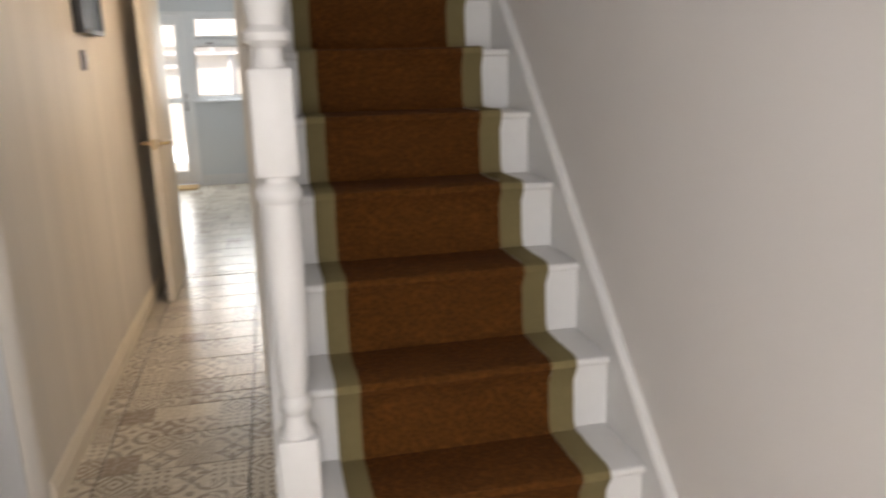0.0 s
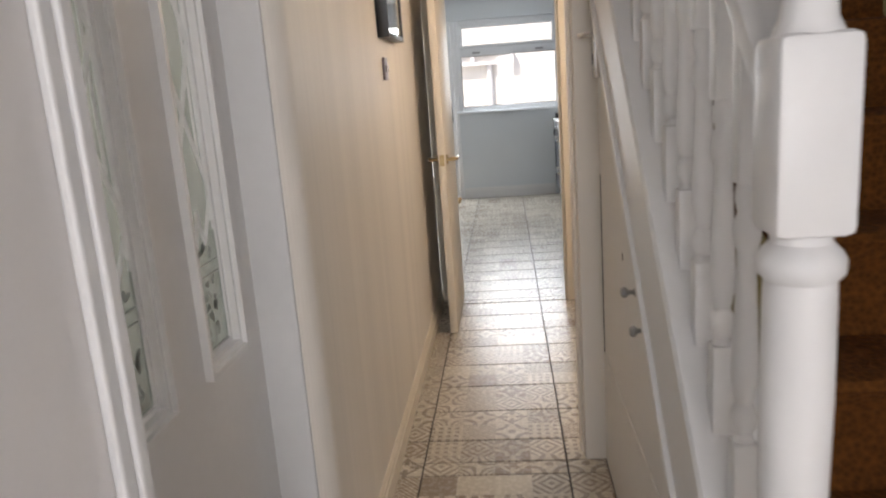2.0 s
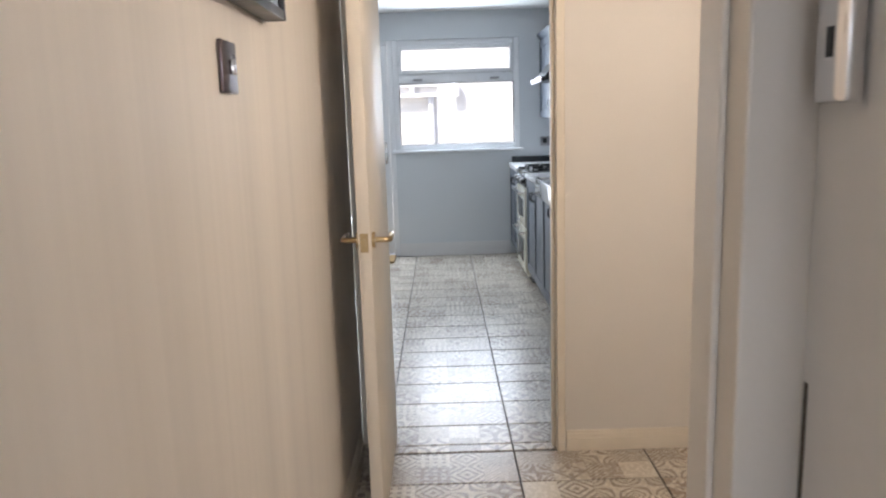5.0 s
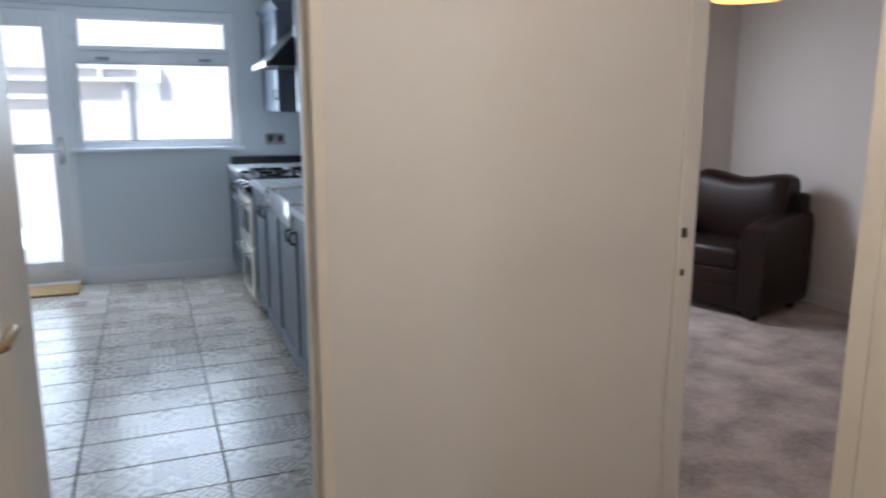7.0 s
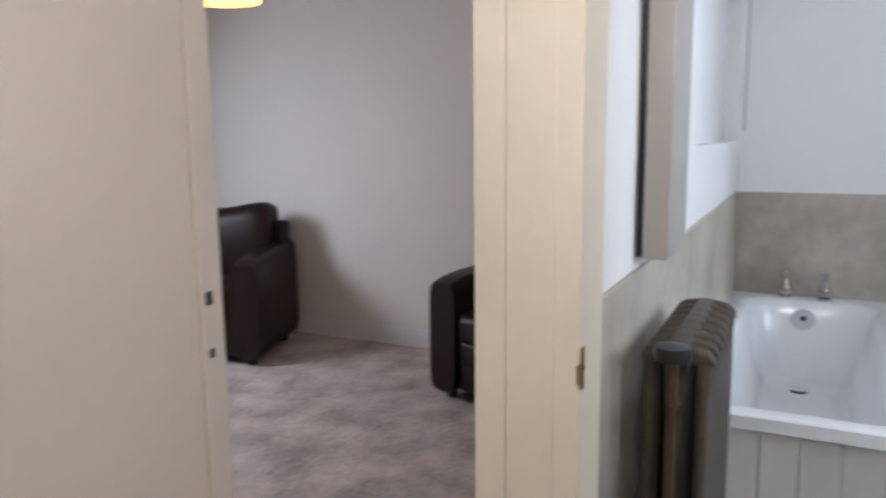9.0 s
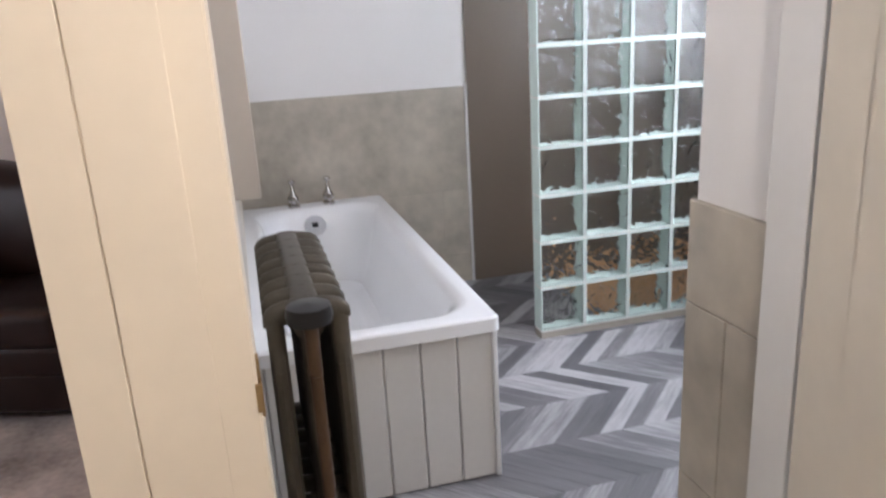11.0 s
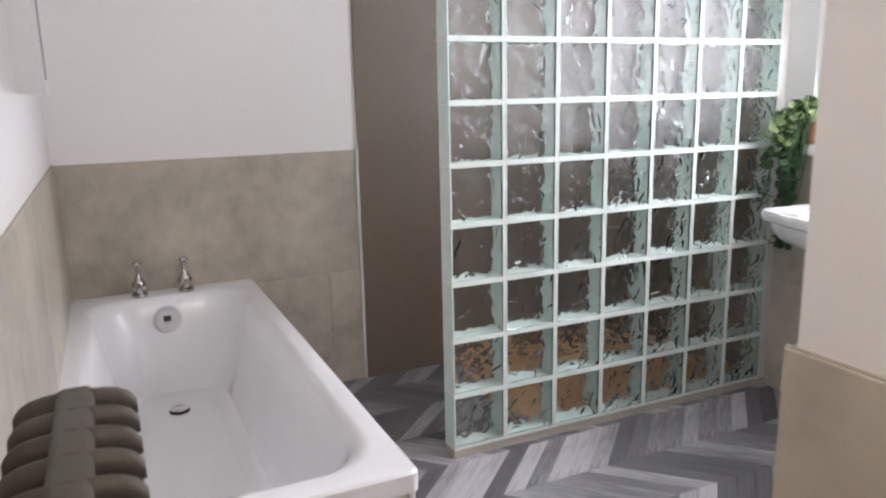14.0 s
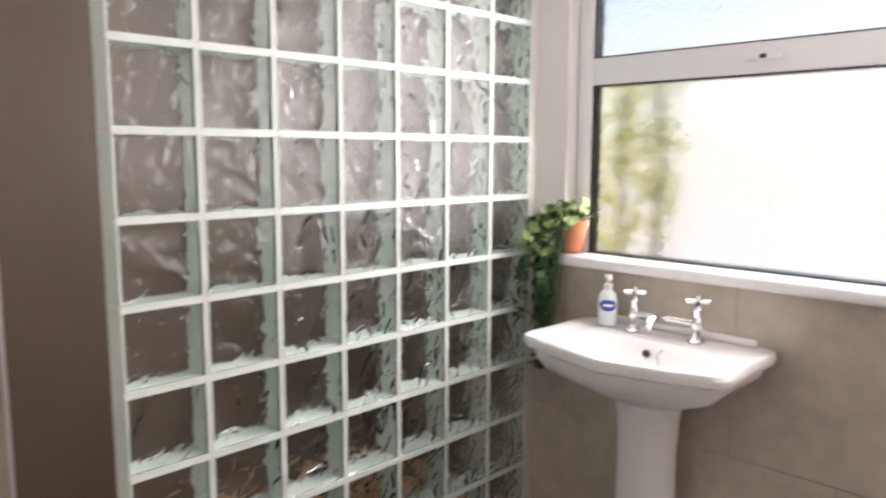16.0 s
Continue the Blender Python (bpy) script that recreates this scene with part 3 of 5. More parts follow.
    loft(bm, [[(x1 + h, 1.715 + r * math.cos(a), 0.78 + r * math.sin(a)) for a in [math.pi * i / 6 for i in range(12)]] for r, h in ((0.006, 0), (0.008, 0.008), (0.005, 0.014))])
    part("button", bm, CHROME, door)


front_room_door()
structure("trim_front_room_door", boxes((-0.975, 1.46, 0, -0.86, 1.528, 2.048), (-0.97, 2.3145, 0, -0.832, 2.329, 2.048), (-0.97, 1.528, 2.035, -0.86, 2.317, 2.048), (-0.88, 1.457, 0, -0.768, 1.482, 2.048), (-0.789, 1.43, 0, -0.775, 1.457, 2.12), bevel=0.004), GLOSS, "white architrave of the glazed door", "door frame")


# ---- front door behind the camera ----
def front_door():
    door = thing("door_2", (-0.08, -1.36, 0), "white front door with frosted glazing", "door", kind="structure")
    part("door_leaf", boxes((-0.52, -1.39, 0, -0.40, -1.34, 2.3), (0.24, -1.39, 0, 0.36, -1.34, 2.3), (-0.40, -1.39, 0, 0.24, -1.34, 0.7), (-0.40, -1.39, 2.2, 0.24, -1.34, 2.3)), UPVC, door)
    pane = part("glass_pane", boxes((-0.40, -1.37, 0.7, 0.24, -1.36, 2.2)), FROST, door)
    pane.visible_shadow = False


front_door()


# ---- stairs ----
RISE, GOING, Y1 = 0.2075, 0.2175, 1.283
STEPS = 13


def staircase():
    st = thing("staircase", (0.45, 1.3, 0), "steep white painted staircase rising beside the hall", "staircase")
    for n in range(1, STEPS + 1):
        y, z = Y1 + (n - 1) * GOING, n * RISE
        part("riser", bbox(0.02, y + 0.02, z - RISE - 0.004, 0.86, y + 0.035, z - 0.024, bevel=0), GLOSS, st)
        part("tread", bbox(0.012, y - 0.002, z - 0.024, 0.86, y + GOING + 0.03, z, bevel=0.009, seg=3), GLOSS, st)

    def slope(y):
        return (y - Y1) * RISE / GOING + RISE

    y0, y1 = Y1 + 0.28, Y1 + STEPS * GOING
    bm = bmesh.new()
    loft(bm, [[(x, y, slope(y) + dz) for x, dz in ((-0.04, -0.26), (-0.04, 0.02), (-0.046, 0.03), (-0.04, 0.045), (0.035, 0.045), (0.035, -0.26))] for y in (y0, y1)])
    part("outer_string", bm, GLOSS, st)
    bm = bmesh.new()
    loft(bm, [[(x, y, slope(y) + dz) for x, dz in ((-0.052, -0.285), (-0.05, -0.262), (0.0, -0.262), (0.0, -0.285))] for y in (y0 + 0.06, y1)])
    part("string_moulding", bm, GLOSS, st)
    bm = bmesh.new()
    loft(bm, [[(x, y, slope(y) + dz) for x, dz in ((0.858, -0.25), (0.858, 0.055), (0.866, 0.068), (0.884, 0.068), (0.884, -0.25))] for y in (Y1 - 0.12, y1)])
    part("wall_string", bm, GLOSS, st)
    bm = bmesh.new()
    loft(bm, [[(-0.012, y, z) for y, z in ((1.62, 0.40), (1.62, slope(1.62) - 0.2), (3.2, slope(3.2) - 0.2), (3.2, 0.40))], [(0.012, y, z) for y, z in ((1.62, 0.40), (1.62, slope(1.62) - 0.2), (3.2, slope(3.2) - 0.2), (3.2, 0.40))]])
    part("spandrel_panel", bm, GLOSS, st)
    bm = bmesh.new()
    prof = ((-0.03, 0), (-0.034, 0.02), (-0.03, 0.045), (-0.012, 0.06), (0.012, 0.06), (0.03, 0.045), (0.034, 0.02), (0.03, 0))
    loft(bm, [[(0.01 + x, y, slope(y) + 0.80 + dz) for x, dz in prof] for y in (1.58, y1)])
    part("handrail", bm, GLOSS, st)
    # newel
    nx, ny, q = 0.01, 1.555, 0.045
    bm = bbox(nx - q, ny - q, 0, nx + q, ny + q, 0.60, bevel=0.008)
    box(bm, nx - q, ny - q, 1.185, nx + q, ny + q, 1.405, bevel=0.012)
    turn(bm, nx, ny, ((0.040, 0.60), (0.030, 0.625), (0.026, 0.65), (0.036, 0.665), (0.036, 0.68), (0.028, 0.695), (0.034, 0.74), (0.040, 0.85), (0.042, 0.98), (0.041, 1.10), (0.040, 1.13), (0.048, 1.14), (0.049, 1.155), (0.044, 1.165), (0.034, 1.175), (0.034, 1.19)), 24)
    turn(bm, nx, ny, ((0.040, 1.40), (0.030, 1.42), (0.028, 1.44), (0.046, 1.455), (0.048, 1.47), (0.034, 1.485), (0.040, 1.52), (0.052, 1.56), (0.05, 1.60), (0.03, 1.64), (0.0, 1.65)), 24)
    part("newel_post", bm, GLOSS, st, "turned white newel post")
    # spindles
    y = 1.745
    while y < y1 - 0.1:
        zb, zt, s = slope(y) + 0.04, slope(y) + 0.81, 0.018
        bm = bmesh.new()
        box(bm, 0.01 - s, y - s, zb - 0.02, 0.01 + s, y + s, zb + 0.14, bevel=0.003)
        box(bm, 0.01 - s, y - s, zt - 0.242, 0.01 + s, y + s, zt + 0.02, bevel=0.003)
        k, L = zb + 0.14, zt - 0.242 - zb - 0.14
        turn(bm, 0.01, y, [(r, k + f * L) for r, f in ((0.016, 0.0), (0.0125, 0.03), (0.0175, 0.06), (0.0195, 0.095), (0.017, 0.13), (0.0125, 0.155), (0.015, 0.18), (0.019, 0.24), (0.0198, 0.30), (0.0175, 0.45), (0.0150, 0.60), (0.0135, 0.73), (0.0145, 0.755), (0.0188, 0.79), (0.0195, 0.83), (0.0165, 0.87), (0.0135, 0.895), (0.0175, 0.935), (0.0172, 0.965), (0.0145, 1.0))], 14)
        part("spindle", bm, GLOSS, st)
        y += 0.1155
    return slope


stair_slope = staircase()


def runner():
    """Sisal runner that drapes over treads and risers, with bound edges."""
    path = [(Y1 + 0.012, 0.004)]
    for n in range(1, STEPS + 1):
        y, z = Y1 + (n - 1) * GOING, n * RISE
        path += [(y + 0.012, z - 0.06), (y - 0.004, z - 0.03), (y - 0.014, z - 0.012), (y - 0.008, z + 0.004), (y + 0.012, z + 0.010), (y + GOING * 0.55, z + 0.006), (y + GOING - 0.012, z + 0.008), (y + GOING + 0.004, z + 0.03)]
    run = thing("stair_runner", (0.43, 1.3, 0), "brown sisal stair runner with olive bound edges", "stair carpet")

    def strip(x0, x1, up):
        bm = bmesh.new()
        seg = 8 if x1 - x0 > 0.2 else 2
        top = []
        for i, (y, z) in enumerate(path):
            a, b = path[max(i - 1, 0)], path[min(i + 1, len(path) - 1)]
            t = Vector((0, b[0] - a[0], b[1] - a[1])).normalized()
            nrm = Vector((0, -t.z, t.y))
            top.append([Vector((x0 + (x1 - x0) * k / seg, y, z)) + nrm * up for k in range(seg + 1)])
        loft(bm, top, False, False, closed=False)
        return bm

    ob = part("sisal", strip(0.172, 0.683, 0.0), SISAL, run)
    for x0, x1 in ((0.112, 0.173), (0.682, 0.755)):
        part("binding", strip(x0, x1, 0.002), BINDING, run, "olive cotton binding")


runner()


def small_knob(at):
    k = thing("drawer_pull", at, "small dark pewter knob on the white stair panel", "knob", "knobs under the stairs")
    x, y, z = at
    bm = bmesh.new()
    loft(bm, [[(x - h, y + r * math.cos(2 * math.pi * i / 14), z + r * math.sin(2 * math.pi * i / 14)) for i in range(14)] for r, h in ((0.014, 0), (0.012, 0.004), (0.006, 0.008), (0.006, 0.018), (0.014, 0.026), (0.015, 0.032), (0.010, 0.038))])
    part("knob", bm, STEEL, k)


small_knob((-0.0125, 2.53, 0.832))
small_knob((-0.0125, 2.405, 0.772))
groove = thing("cupboard_gap", (-0.0125, 2.5, 0.9), "fine dark gap of the cupboard door under the stairs", "door gap")
part("gap", boxes((-0.0145, 3.188, 0.0, -0.0119, 3.193, 1.05), (-0.0138, 2.74, 0.862, -0.0119, 2.743, 0.885)), IRON, groove)


def lever_plate():
    t = thing("door_lever", (-0.03, 3.14, 1.36), "chrome lever handle on a long backplate", "door handle")
    part("backplate", bbox(-0.034, 3.11, 1.365, -0.0135, 3.175, 1.58, bevel=0.006), CHROME, t)
    part("lever", tube(bmesh.new(), [(-0.03, 3.142, 1.50), (-0.062, 3.142, 1.50), (-0.07, 3.15, 1.50), (-0.07, 3.16, 1.50)], 0.009), CHROME, t)
    part("keyhole", boxes((-0.0355, 3.137, 1.41, -0.0338, 3.148, 1.44)), BLACK, t)


lever_plate()


# ---- hall wall things ----
def framed_picture():
    t = thing("picture_frame", (-0.79, 3.8, 1.57), "deep black box frame with pale mount on the hall wall", "picture")
    y0, y1, z0, z1, x = 3.60, 4.02, 1.575, 2.0, -0.789
    part("frame", boxes((x, y0, z0, x + 0.045, y0 + 0.02, z1), (x, y1 - 0.02, z0, x + 0.045, y1, z1), (x, y0 + 0.02, z0, x + 0.045, y1 - 0.02, z0 + 0.02), (x, y0 + 0.02, z1 - 0.02, x + 0.045, y1 - 0.02, z1), bevel=0.002), BLACK, t)
    part("print", boxes((x, y0 + 0.02, z0 + 0.02, x + 0.012, y1 - 0.02, z1 - 0.02)), PICTURE, t)
    part("glazing", boxes((x + 0.036, y0 + 0.02, z0 + 0.02, x + 0.039, y1 - 0.02, z1 - 0.02)), CLEAR, t)


framed_picture()


def wall_switch():
    t = thing("light_switch", (-0.79, 3.705, 1.41), "dark bronze light switch with a small bright rocker", "light switch")
    part("faceplate", bbox(-0.789, 3.645, 1.415, -0.781, 3.733, 1.503, bevel=0.002), BRONZE, t)
    part("rocker", bbox(-0.782, 3.681, 1.446, -0.771, 3.695, 1.472, bevel=0.003), NICKEL, t)


wall_switch()


def hall_radiator():
    t = thing("panel_radiator", (-0.75, 0.9, 0.14), "white panel radiator below the hall wall", "radiator")
    y0, y1, x0, x1, z0, z1 = 0.45, 1.35, -0.785, -0.70, 0.17, 0.765
    part("back_panel", bbox(x0 + 0.005, y0, z0, x0 + 0.02, y1, z1, bevel=0.004), GLOSS, t)
    bm = bbox(x1 - 0.02, y0, z0, x1 - 0.008, y1, z1, bevel=0.004)
    y = y0 + 0.03
    while y < y1 - 0.02:
        part("fin", bbox(x1 - 0.0085, y - 0.009, z0 + 0.03, x1, y + 0.009, z1 - 0.03, bevel=0.003, seg=1), GLOSS, t)
        y += 0.0335
    part("front_panel", bm, GLOSS, t)
    part("top_grille", boxes(*[(x0 + 0.02, y0 + 0.02 + 0.025 * i, z1 - 0.012, x1 - 0.02, y0 + 0.03 + 0.025 * i, z1 - 0.004) for i in range(30)]), GLOSS, t)
    part("end_cover", boxes((x0 + 0.02, y1 - 0.006, z0, x1 - 0.02, y1, z1)), GLOSS, t)
    bm = bmesh.new()
    tube(bm, [(x0 + 0.04, y1, z1 - 0.05), (x0 + 0.04, y1 + 0.03, z1 - 0.05)], 0.012)
    part("plug", bm, CHROME, t)


hall_radiator()
skirting("baseboard_hall_front", -0.79, -1.29, -0.79, 1.388, "+x", CREAMGLOSS, 0.10)


# ---- kitchen door, standing open into the lobby ----
def lever(parent, x, y, z, side, out, mat):
    """Rose and lever; side is the way it sticks out, out the way that the lever points."""
    sx, sy = side
    ox, oy = out
    bm = bmesh.new()
    tube(bm, [(x, y, z), (x + sx * 0.010, y + sy * 0.010, z)], 0.026, 20)
    part("rose", bm, mat, parent)
    bm = bmesh.new()
    tube(bm, [(x, y, z), (x + sx * 0.045, y + sy * 0.045, z), (x + sx * 0.055 + ox * 0.01, y + sy * 0.055 + oy * 0.01, z), (x + sx * 0.055 + ox * 0.11, y + sy * 0.055 + oy * 0.11, z)], 0.0095, 12)
    part("lever", bm, mat, parent)


def kitchen_door():
    d = thing("door_3", (-0.67, 5.40, 0), "cream flush kitchen door standing open against the hall wall", "door", kind="structure")
    x0, x1, y0, y1, zc = -0.69, -0.65, 4.645, 5.40, 0.985
    part("door_leaf", bbox(x0, y0, 0.008, x1, y1, 2.0, bevel=0.002), CREAMGLOSS, d)
    part("latch_plate", boxes((x0 + 0.007, y0 - 0.0015, zc - 0.03, x1 - 0.007, y0 + 0.001, zc + 0.03), (x0 + 0.015, y0 - 0.010, zc - 0.012, x1 - 0.015, y0, zc + 0.012)), BRASS, d)
    lever(d, x1, y0 + 0.06, zc, (1, 0), (0, 1), BRASS)
    lever(d, x0, y0 + 0.06, zc, (-1, 0), (0, 1), BRASS)
    for z in (0.2, 1.8):
        part("hinge", boxes((x0 - 0.012, y1 - 0.002, z, x0 + 0.01, y1 + 0.006, z + 0.09)), BRASS, d)


kitchen_door()


def bathroom_door():
    """Planked door swung out into the lobby, hinged at the south lining."""
    hx, hy = 1.113, 3.607
    ux, uy = -0.9512, 0.3087
    d = thing("door_5", (hx, hy, 0), "cream painted plank door of the bathroom standing open", "door", kind="structure")

    def at(a, out, z):
        return (hx + ux * a + uy * out, hy + uy * a - ux * out, z)

    def slab(bm, a0, a1, o0, o1, z0, z1, bevel=0.0):
        box(bm, 0, 0, 0, 1, 1, 1)
        bm.verts.ensure_lookup_table()
        for v in bm.verts[-8:]:
            v.co = Vector(at(a0 + v.co.x * (a1 - a0), o0 + v.co.y * (o1 - o0), z0 + v.co.z * (z1 - z0)))
        if bevel:
            bmesh.ops.bevel(bm, geom=list({e for v in bm.verts[-8:] for e in v.link_edges}), offset=bevel, segments=1, affect="EDGES")
        return bm

    w = 0.114
    for i in range(7):
        part("plank", slab(bmesh.new(), i * w + 0.0008, (i + 1) * w - 0.0008, -0.018, 0.0, 0.008, 1.985, 0.003), CREAMGLOSS, d)
    part("core", slab(bmesh.new(), 0.004, 7 * w - 0.004, -0.0185, -0.005, 0.012, 1.981), CREAMGLOSS, d)
    a, zc = 7 * w - 0.040, 0.975
    for o0, o1, s in ((0.0005, 0.010, 1), (-0.029, -0.019, -1)):
        plate = part("backplate", slab(bmesh.new(), a - 0.022, a + 0.022, o0, o1, zc - 0.10, zc + 0.06, 0.002), BRASS, d, "worn brass lever plate")
        o = o1 if s > 0 else o0
        part("lever", tube(bmesh.new(), [at(a, o, zc + 0.02), at(a, o + s * 0.048, zc + 0.02), at(a - 0.012, o + s * 0.060, zc + 0.02), at(a - 0.105, o + s * 0.060, zc + 0.018)], 0.0105, 12), BRASS, plate)
        part("keyhole", slab(bmesh.new(), a - 0.004, a + 0.004, o - 0.0008, o + 0.0008, zc - 0.06, zc - 0.035), BLACK, plate)
    part("latch_plate", slab(bmesh.new(), 7 * w - 0.002, 7 * w + 0.001, -0.016, -0.003, zc - 0.03, zc + 0.04), BRASS, d)
    for z in (0.22, 1.72):
        part("hinge", tube(bmesh.new(), [at(-0.008, 0.004, z), at(-0.008, 0.004, z + 0.09)], 0.006, 10), BRASS, d)


bathroom_door()


# ---- windows ----
def window(name, at, x0, x1, z0, z1, y0, y1, transom, pane_mat, label, sash=False):
    """A plastic window in a wall that runs along x, with a top light above a transom."""
    t = thing(name, at, label, "window", kind="structure")
    f = 0.055
    part("window_frame", boxes((x0, y0, z0, x0 + f, y1, z1), (x1 - f, y0, z0, x1, y1, z1), (x0 + f, y0, z0, x1 - f, y1, z0 + f), (x0 + f, y0, z1 - f, x1 - f, y1, z1), (x0 + f, y0, transom - 0.045, x1 - f, y1, transom + 0.045), bevel=0.006), UPVC, t)
    ym = (y0 + y1) / 2
    for a, b in ((z0 + f, transom - 0.045), (transom + 0.045, z1 - f)):
        p = part("pane", boxes((x0 + f - 0.004, ym - 0.006, a - 0.004, x1 - f + 0.004, ym + 0.006, b + 0.004)), pane_mat, t)
        p.visible_shadow = False
        part("gasket", boxes((x0 + f, y0 + 0.008, a, x0 + f + 0.005, y1 - 0.008, b), (x1 - f - 0.005, y0 + 0.008, a, x1 - f, y1 - 0.008, b), (x0 + f + 0.005, y0 + 0.008, a, x1 - f - 0.005, y1 - 0.008, a + 0.005), (x0 + f + 0.005, y0 + 0.008, b - 0.005, x1 - f - 0.005, y1 - 0.008, b)), BLACK, t)
    if sash:
        a, b, lo, hi = x0 + f + 0.001, x1 - f - 0.001, transom + 0.046, z1 - f - 0.001
        part("sash", boxes((a, y0 - 0.012, lo, a + 0.032, y1 - 0.01, hi), (b - 0.032, y0 - 0.012, lo, b, y1 - 0.01, hi), (a + 0.032, y0 - 0.012, lo, b - 0.032, y1 - 0.01, lo + 0.036), (a + 0.032, y0 - 0.012, hi - 0.036, b - 0.032, y1 - 0.01, hi), bevel=0.004), UPVC, t)
    return t


kw = window("window_1", (-0.25, 9.7, 1.05), -0.86, 0.36, 1.05, 2.10, 9.67, 9.74, 1.735, CLEAR, "white plastic kitchen window with a top light", True)
for x in (-0.62, 0.12):
    part("window_catch", bbox(x - 0.045, 9.645, 1.715, x + 0.045, 9.668, 1.735, bevel=0.005), STEEL, kw)
part("window_sill", bbox(-0.89, 9.62, 1.025, 0.39, 9.668, 1.052, bevel=0.008), UPVC, kw)
bw = window("window_2", (2.1, 1.6, 1.02), 1.27, 2.945, 0.985, 2.15, 1.555, 1.625, 1.665, FROST, "white bathroom window with obscure glass and top light")
for ob in bw.children:
    ob.visible_shadow = True
part("window_sill", bbox(1.26, 1.627, 1.004, 2.975, 1.738, 1.044, bevel=0.012, seg=3), UPVC, bw)
part("window_catch", bbox(2.25, 1.623, 1.655, 2.36, 1.645, 1.675, bevel=0.006), UPVC, bw)
part("catch_screw", boxes((2.295, 1.644, 1.66, 2.312, 1.65, 1.672)), BLACK, bw)
window("window_3", (2.1, 8.1, 0.9), 1.45, 2.75, 0.9, 2.15, 8.10, 8.16, 1.8, CLEAR, "living room window")
# unseen window, made up for the light behind the glazed door
window_4 = thing("window_4", (-4.25, 1.2, 0.9), "added front room window, unseen, lighting the etched panes from behind", "window", kind="structure")
part("window_frame", boxes((-4.27, 0.3, 0.9, -4.22, 0.36, 2.2), (-4.27, 2.14, 0.9, -4.22, 2.2, 2.2), (-4.27, 0.36, 0.9, -4.22, 2.14, 0.96), (-4.27, 0.36, 2.14, -4.22, 2.14, 2.2)), UPVC, window_4)
part("pane", boxes((-4.25, 0.36, 0.96, -4.24, 2.14, 2.14)), CLEAR, window_4).visible_shadow = False


def back_door():
    d = thing("door_4", (-1.28, 9.7, 0), "white plastic kitchen back door with two frosted panes", "door", kind="structure")
    x0, x1, y0, y1 = -1.70, -0.875, 9.665, 9.73
    part("door_frame", boxes((x0 - 0.02, y0, 0, x0 + 0.035, y1, 2.1), (x1 - 0.035, y0, 0, x1 + 0.015, y1, 2.1), (x0 + 0.035, y0, 2.06, x1 - 0.035, y1, 2.1), bevel=0.004), UPVC, d)
    a, b = x0 + 0.04, x1 - 0.04
    leaf = part("door_leaf", boxes((a, y0 - 0.006, 0.03, a + 0.10, y1 - 0.01, 2.055), (b - 0.10, y0 - 0.006, 0.03, b, y1 - 0.01, 2.055), (a + 0.10, y0 - 0.006, 0.03, b - 0.10, y1 - 0.01, 0.19), (a + 0.10, y0 - 0.006, 1.02, b - 0.10, y1 - 0.01, 1.09), (a + 0.10, y0 - 0.006, 1.94, b - 0.10, y1 - 0.01, 2.055), bevel=0.004), UPVC, d)
    for z0, z1, m in ((0.19, 1.02, FROST), (1.09, 1.94, CLEAR)):
        part("pane", boxes((a + 0.098, 9.69, z0 - 0.002, b - 0.098, 9.70, z1 + 0.002)), m, d).visible_shadow = False
    part("backplate", bbox(b - 0.055, y0 - 0.014, 0.93, b - 0.025, y0 - 0.005, 1.14, bevel=0.004), CHROME, d)
    part("lever", tube(bmesh.new(), [(b - 0.04, y0 - 0.01, 1.05), (b - 0.04, y0 - 0.05, 1.05), (b - 0.055, y0 - 0.055, 1.05), (b - 0.15, y0 - 0.055, 1.05)], 0.009), UPVC, d)


back_door()
mat_ = thing("door_mat", (-1.15, 9.4, 0), "tan coir door mat by the back door", "mat")
part("mat", bbox(-1.60, 9.30, 0.0, -0.90, 9.64, 0.02, bevel=0.006), COIR, mat_)

# ---- outside ----
nb = thing("neighbour_building", (0, 13, -0.16), "pale rendered outbuilding across the yard", "building")
part("wall", boxes((-5, 13.0, -0.16, 5, 13.3, 3.5)), RENDERWALL, nb)
part("roof", boxes((-5.1, 12.85, 3.5, 5.1, 15.0, 3.65)), UPVC, nb)
part("gutter", tube(bmesh.new(), [(-5, 12.8, 3.4), (5, 12.8, 3.4)], 0.06), UPVC, nb)
part("canopy_beam", boxes((-2.8, 12.82, 1.79, -0.14, 12.999, 1.85), (-2.8, 12.82, 1.65, -0.14, 12.999, 1.70), (-0.20, 12.82, 1.70, -0.14, 12.999, 1.79), (-0.82, 12.82, 1.70, -0.76, 12.999, 1.79)), CANOPY, nb, "grey concrete canopy edge")
part("canopy_infill", boxes((-2.8, 12.9, 1.70, -0.20, 12.999, 1.79)), RENDERWALL, nb)
part("downpipe", tube(bmesh.new(), [(-0.53, 12.94, -0.16), (-0.53, 12.94, 1.655)], 0.045), CANOPY, nb)
part("ledge", boxes((-2.8, 12.9, 1.45, -1.3, 12.999, 1.51)), CANOPY, nb)


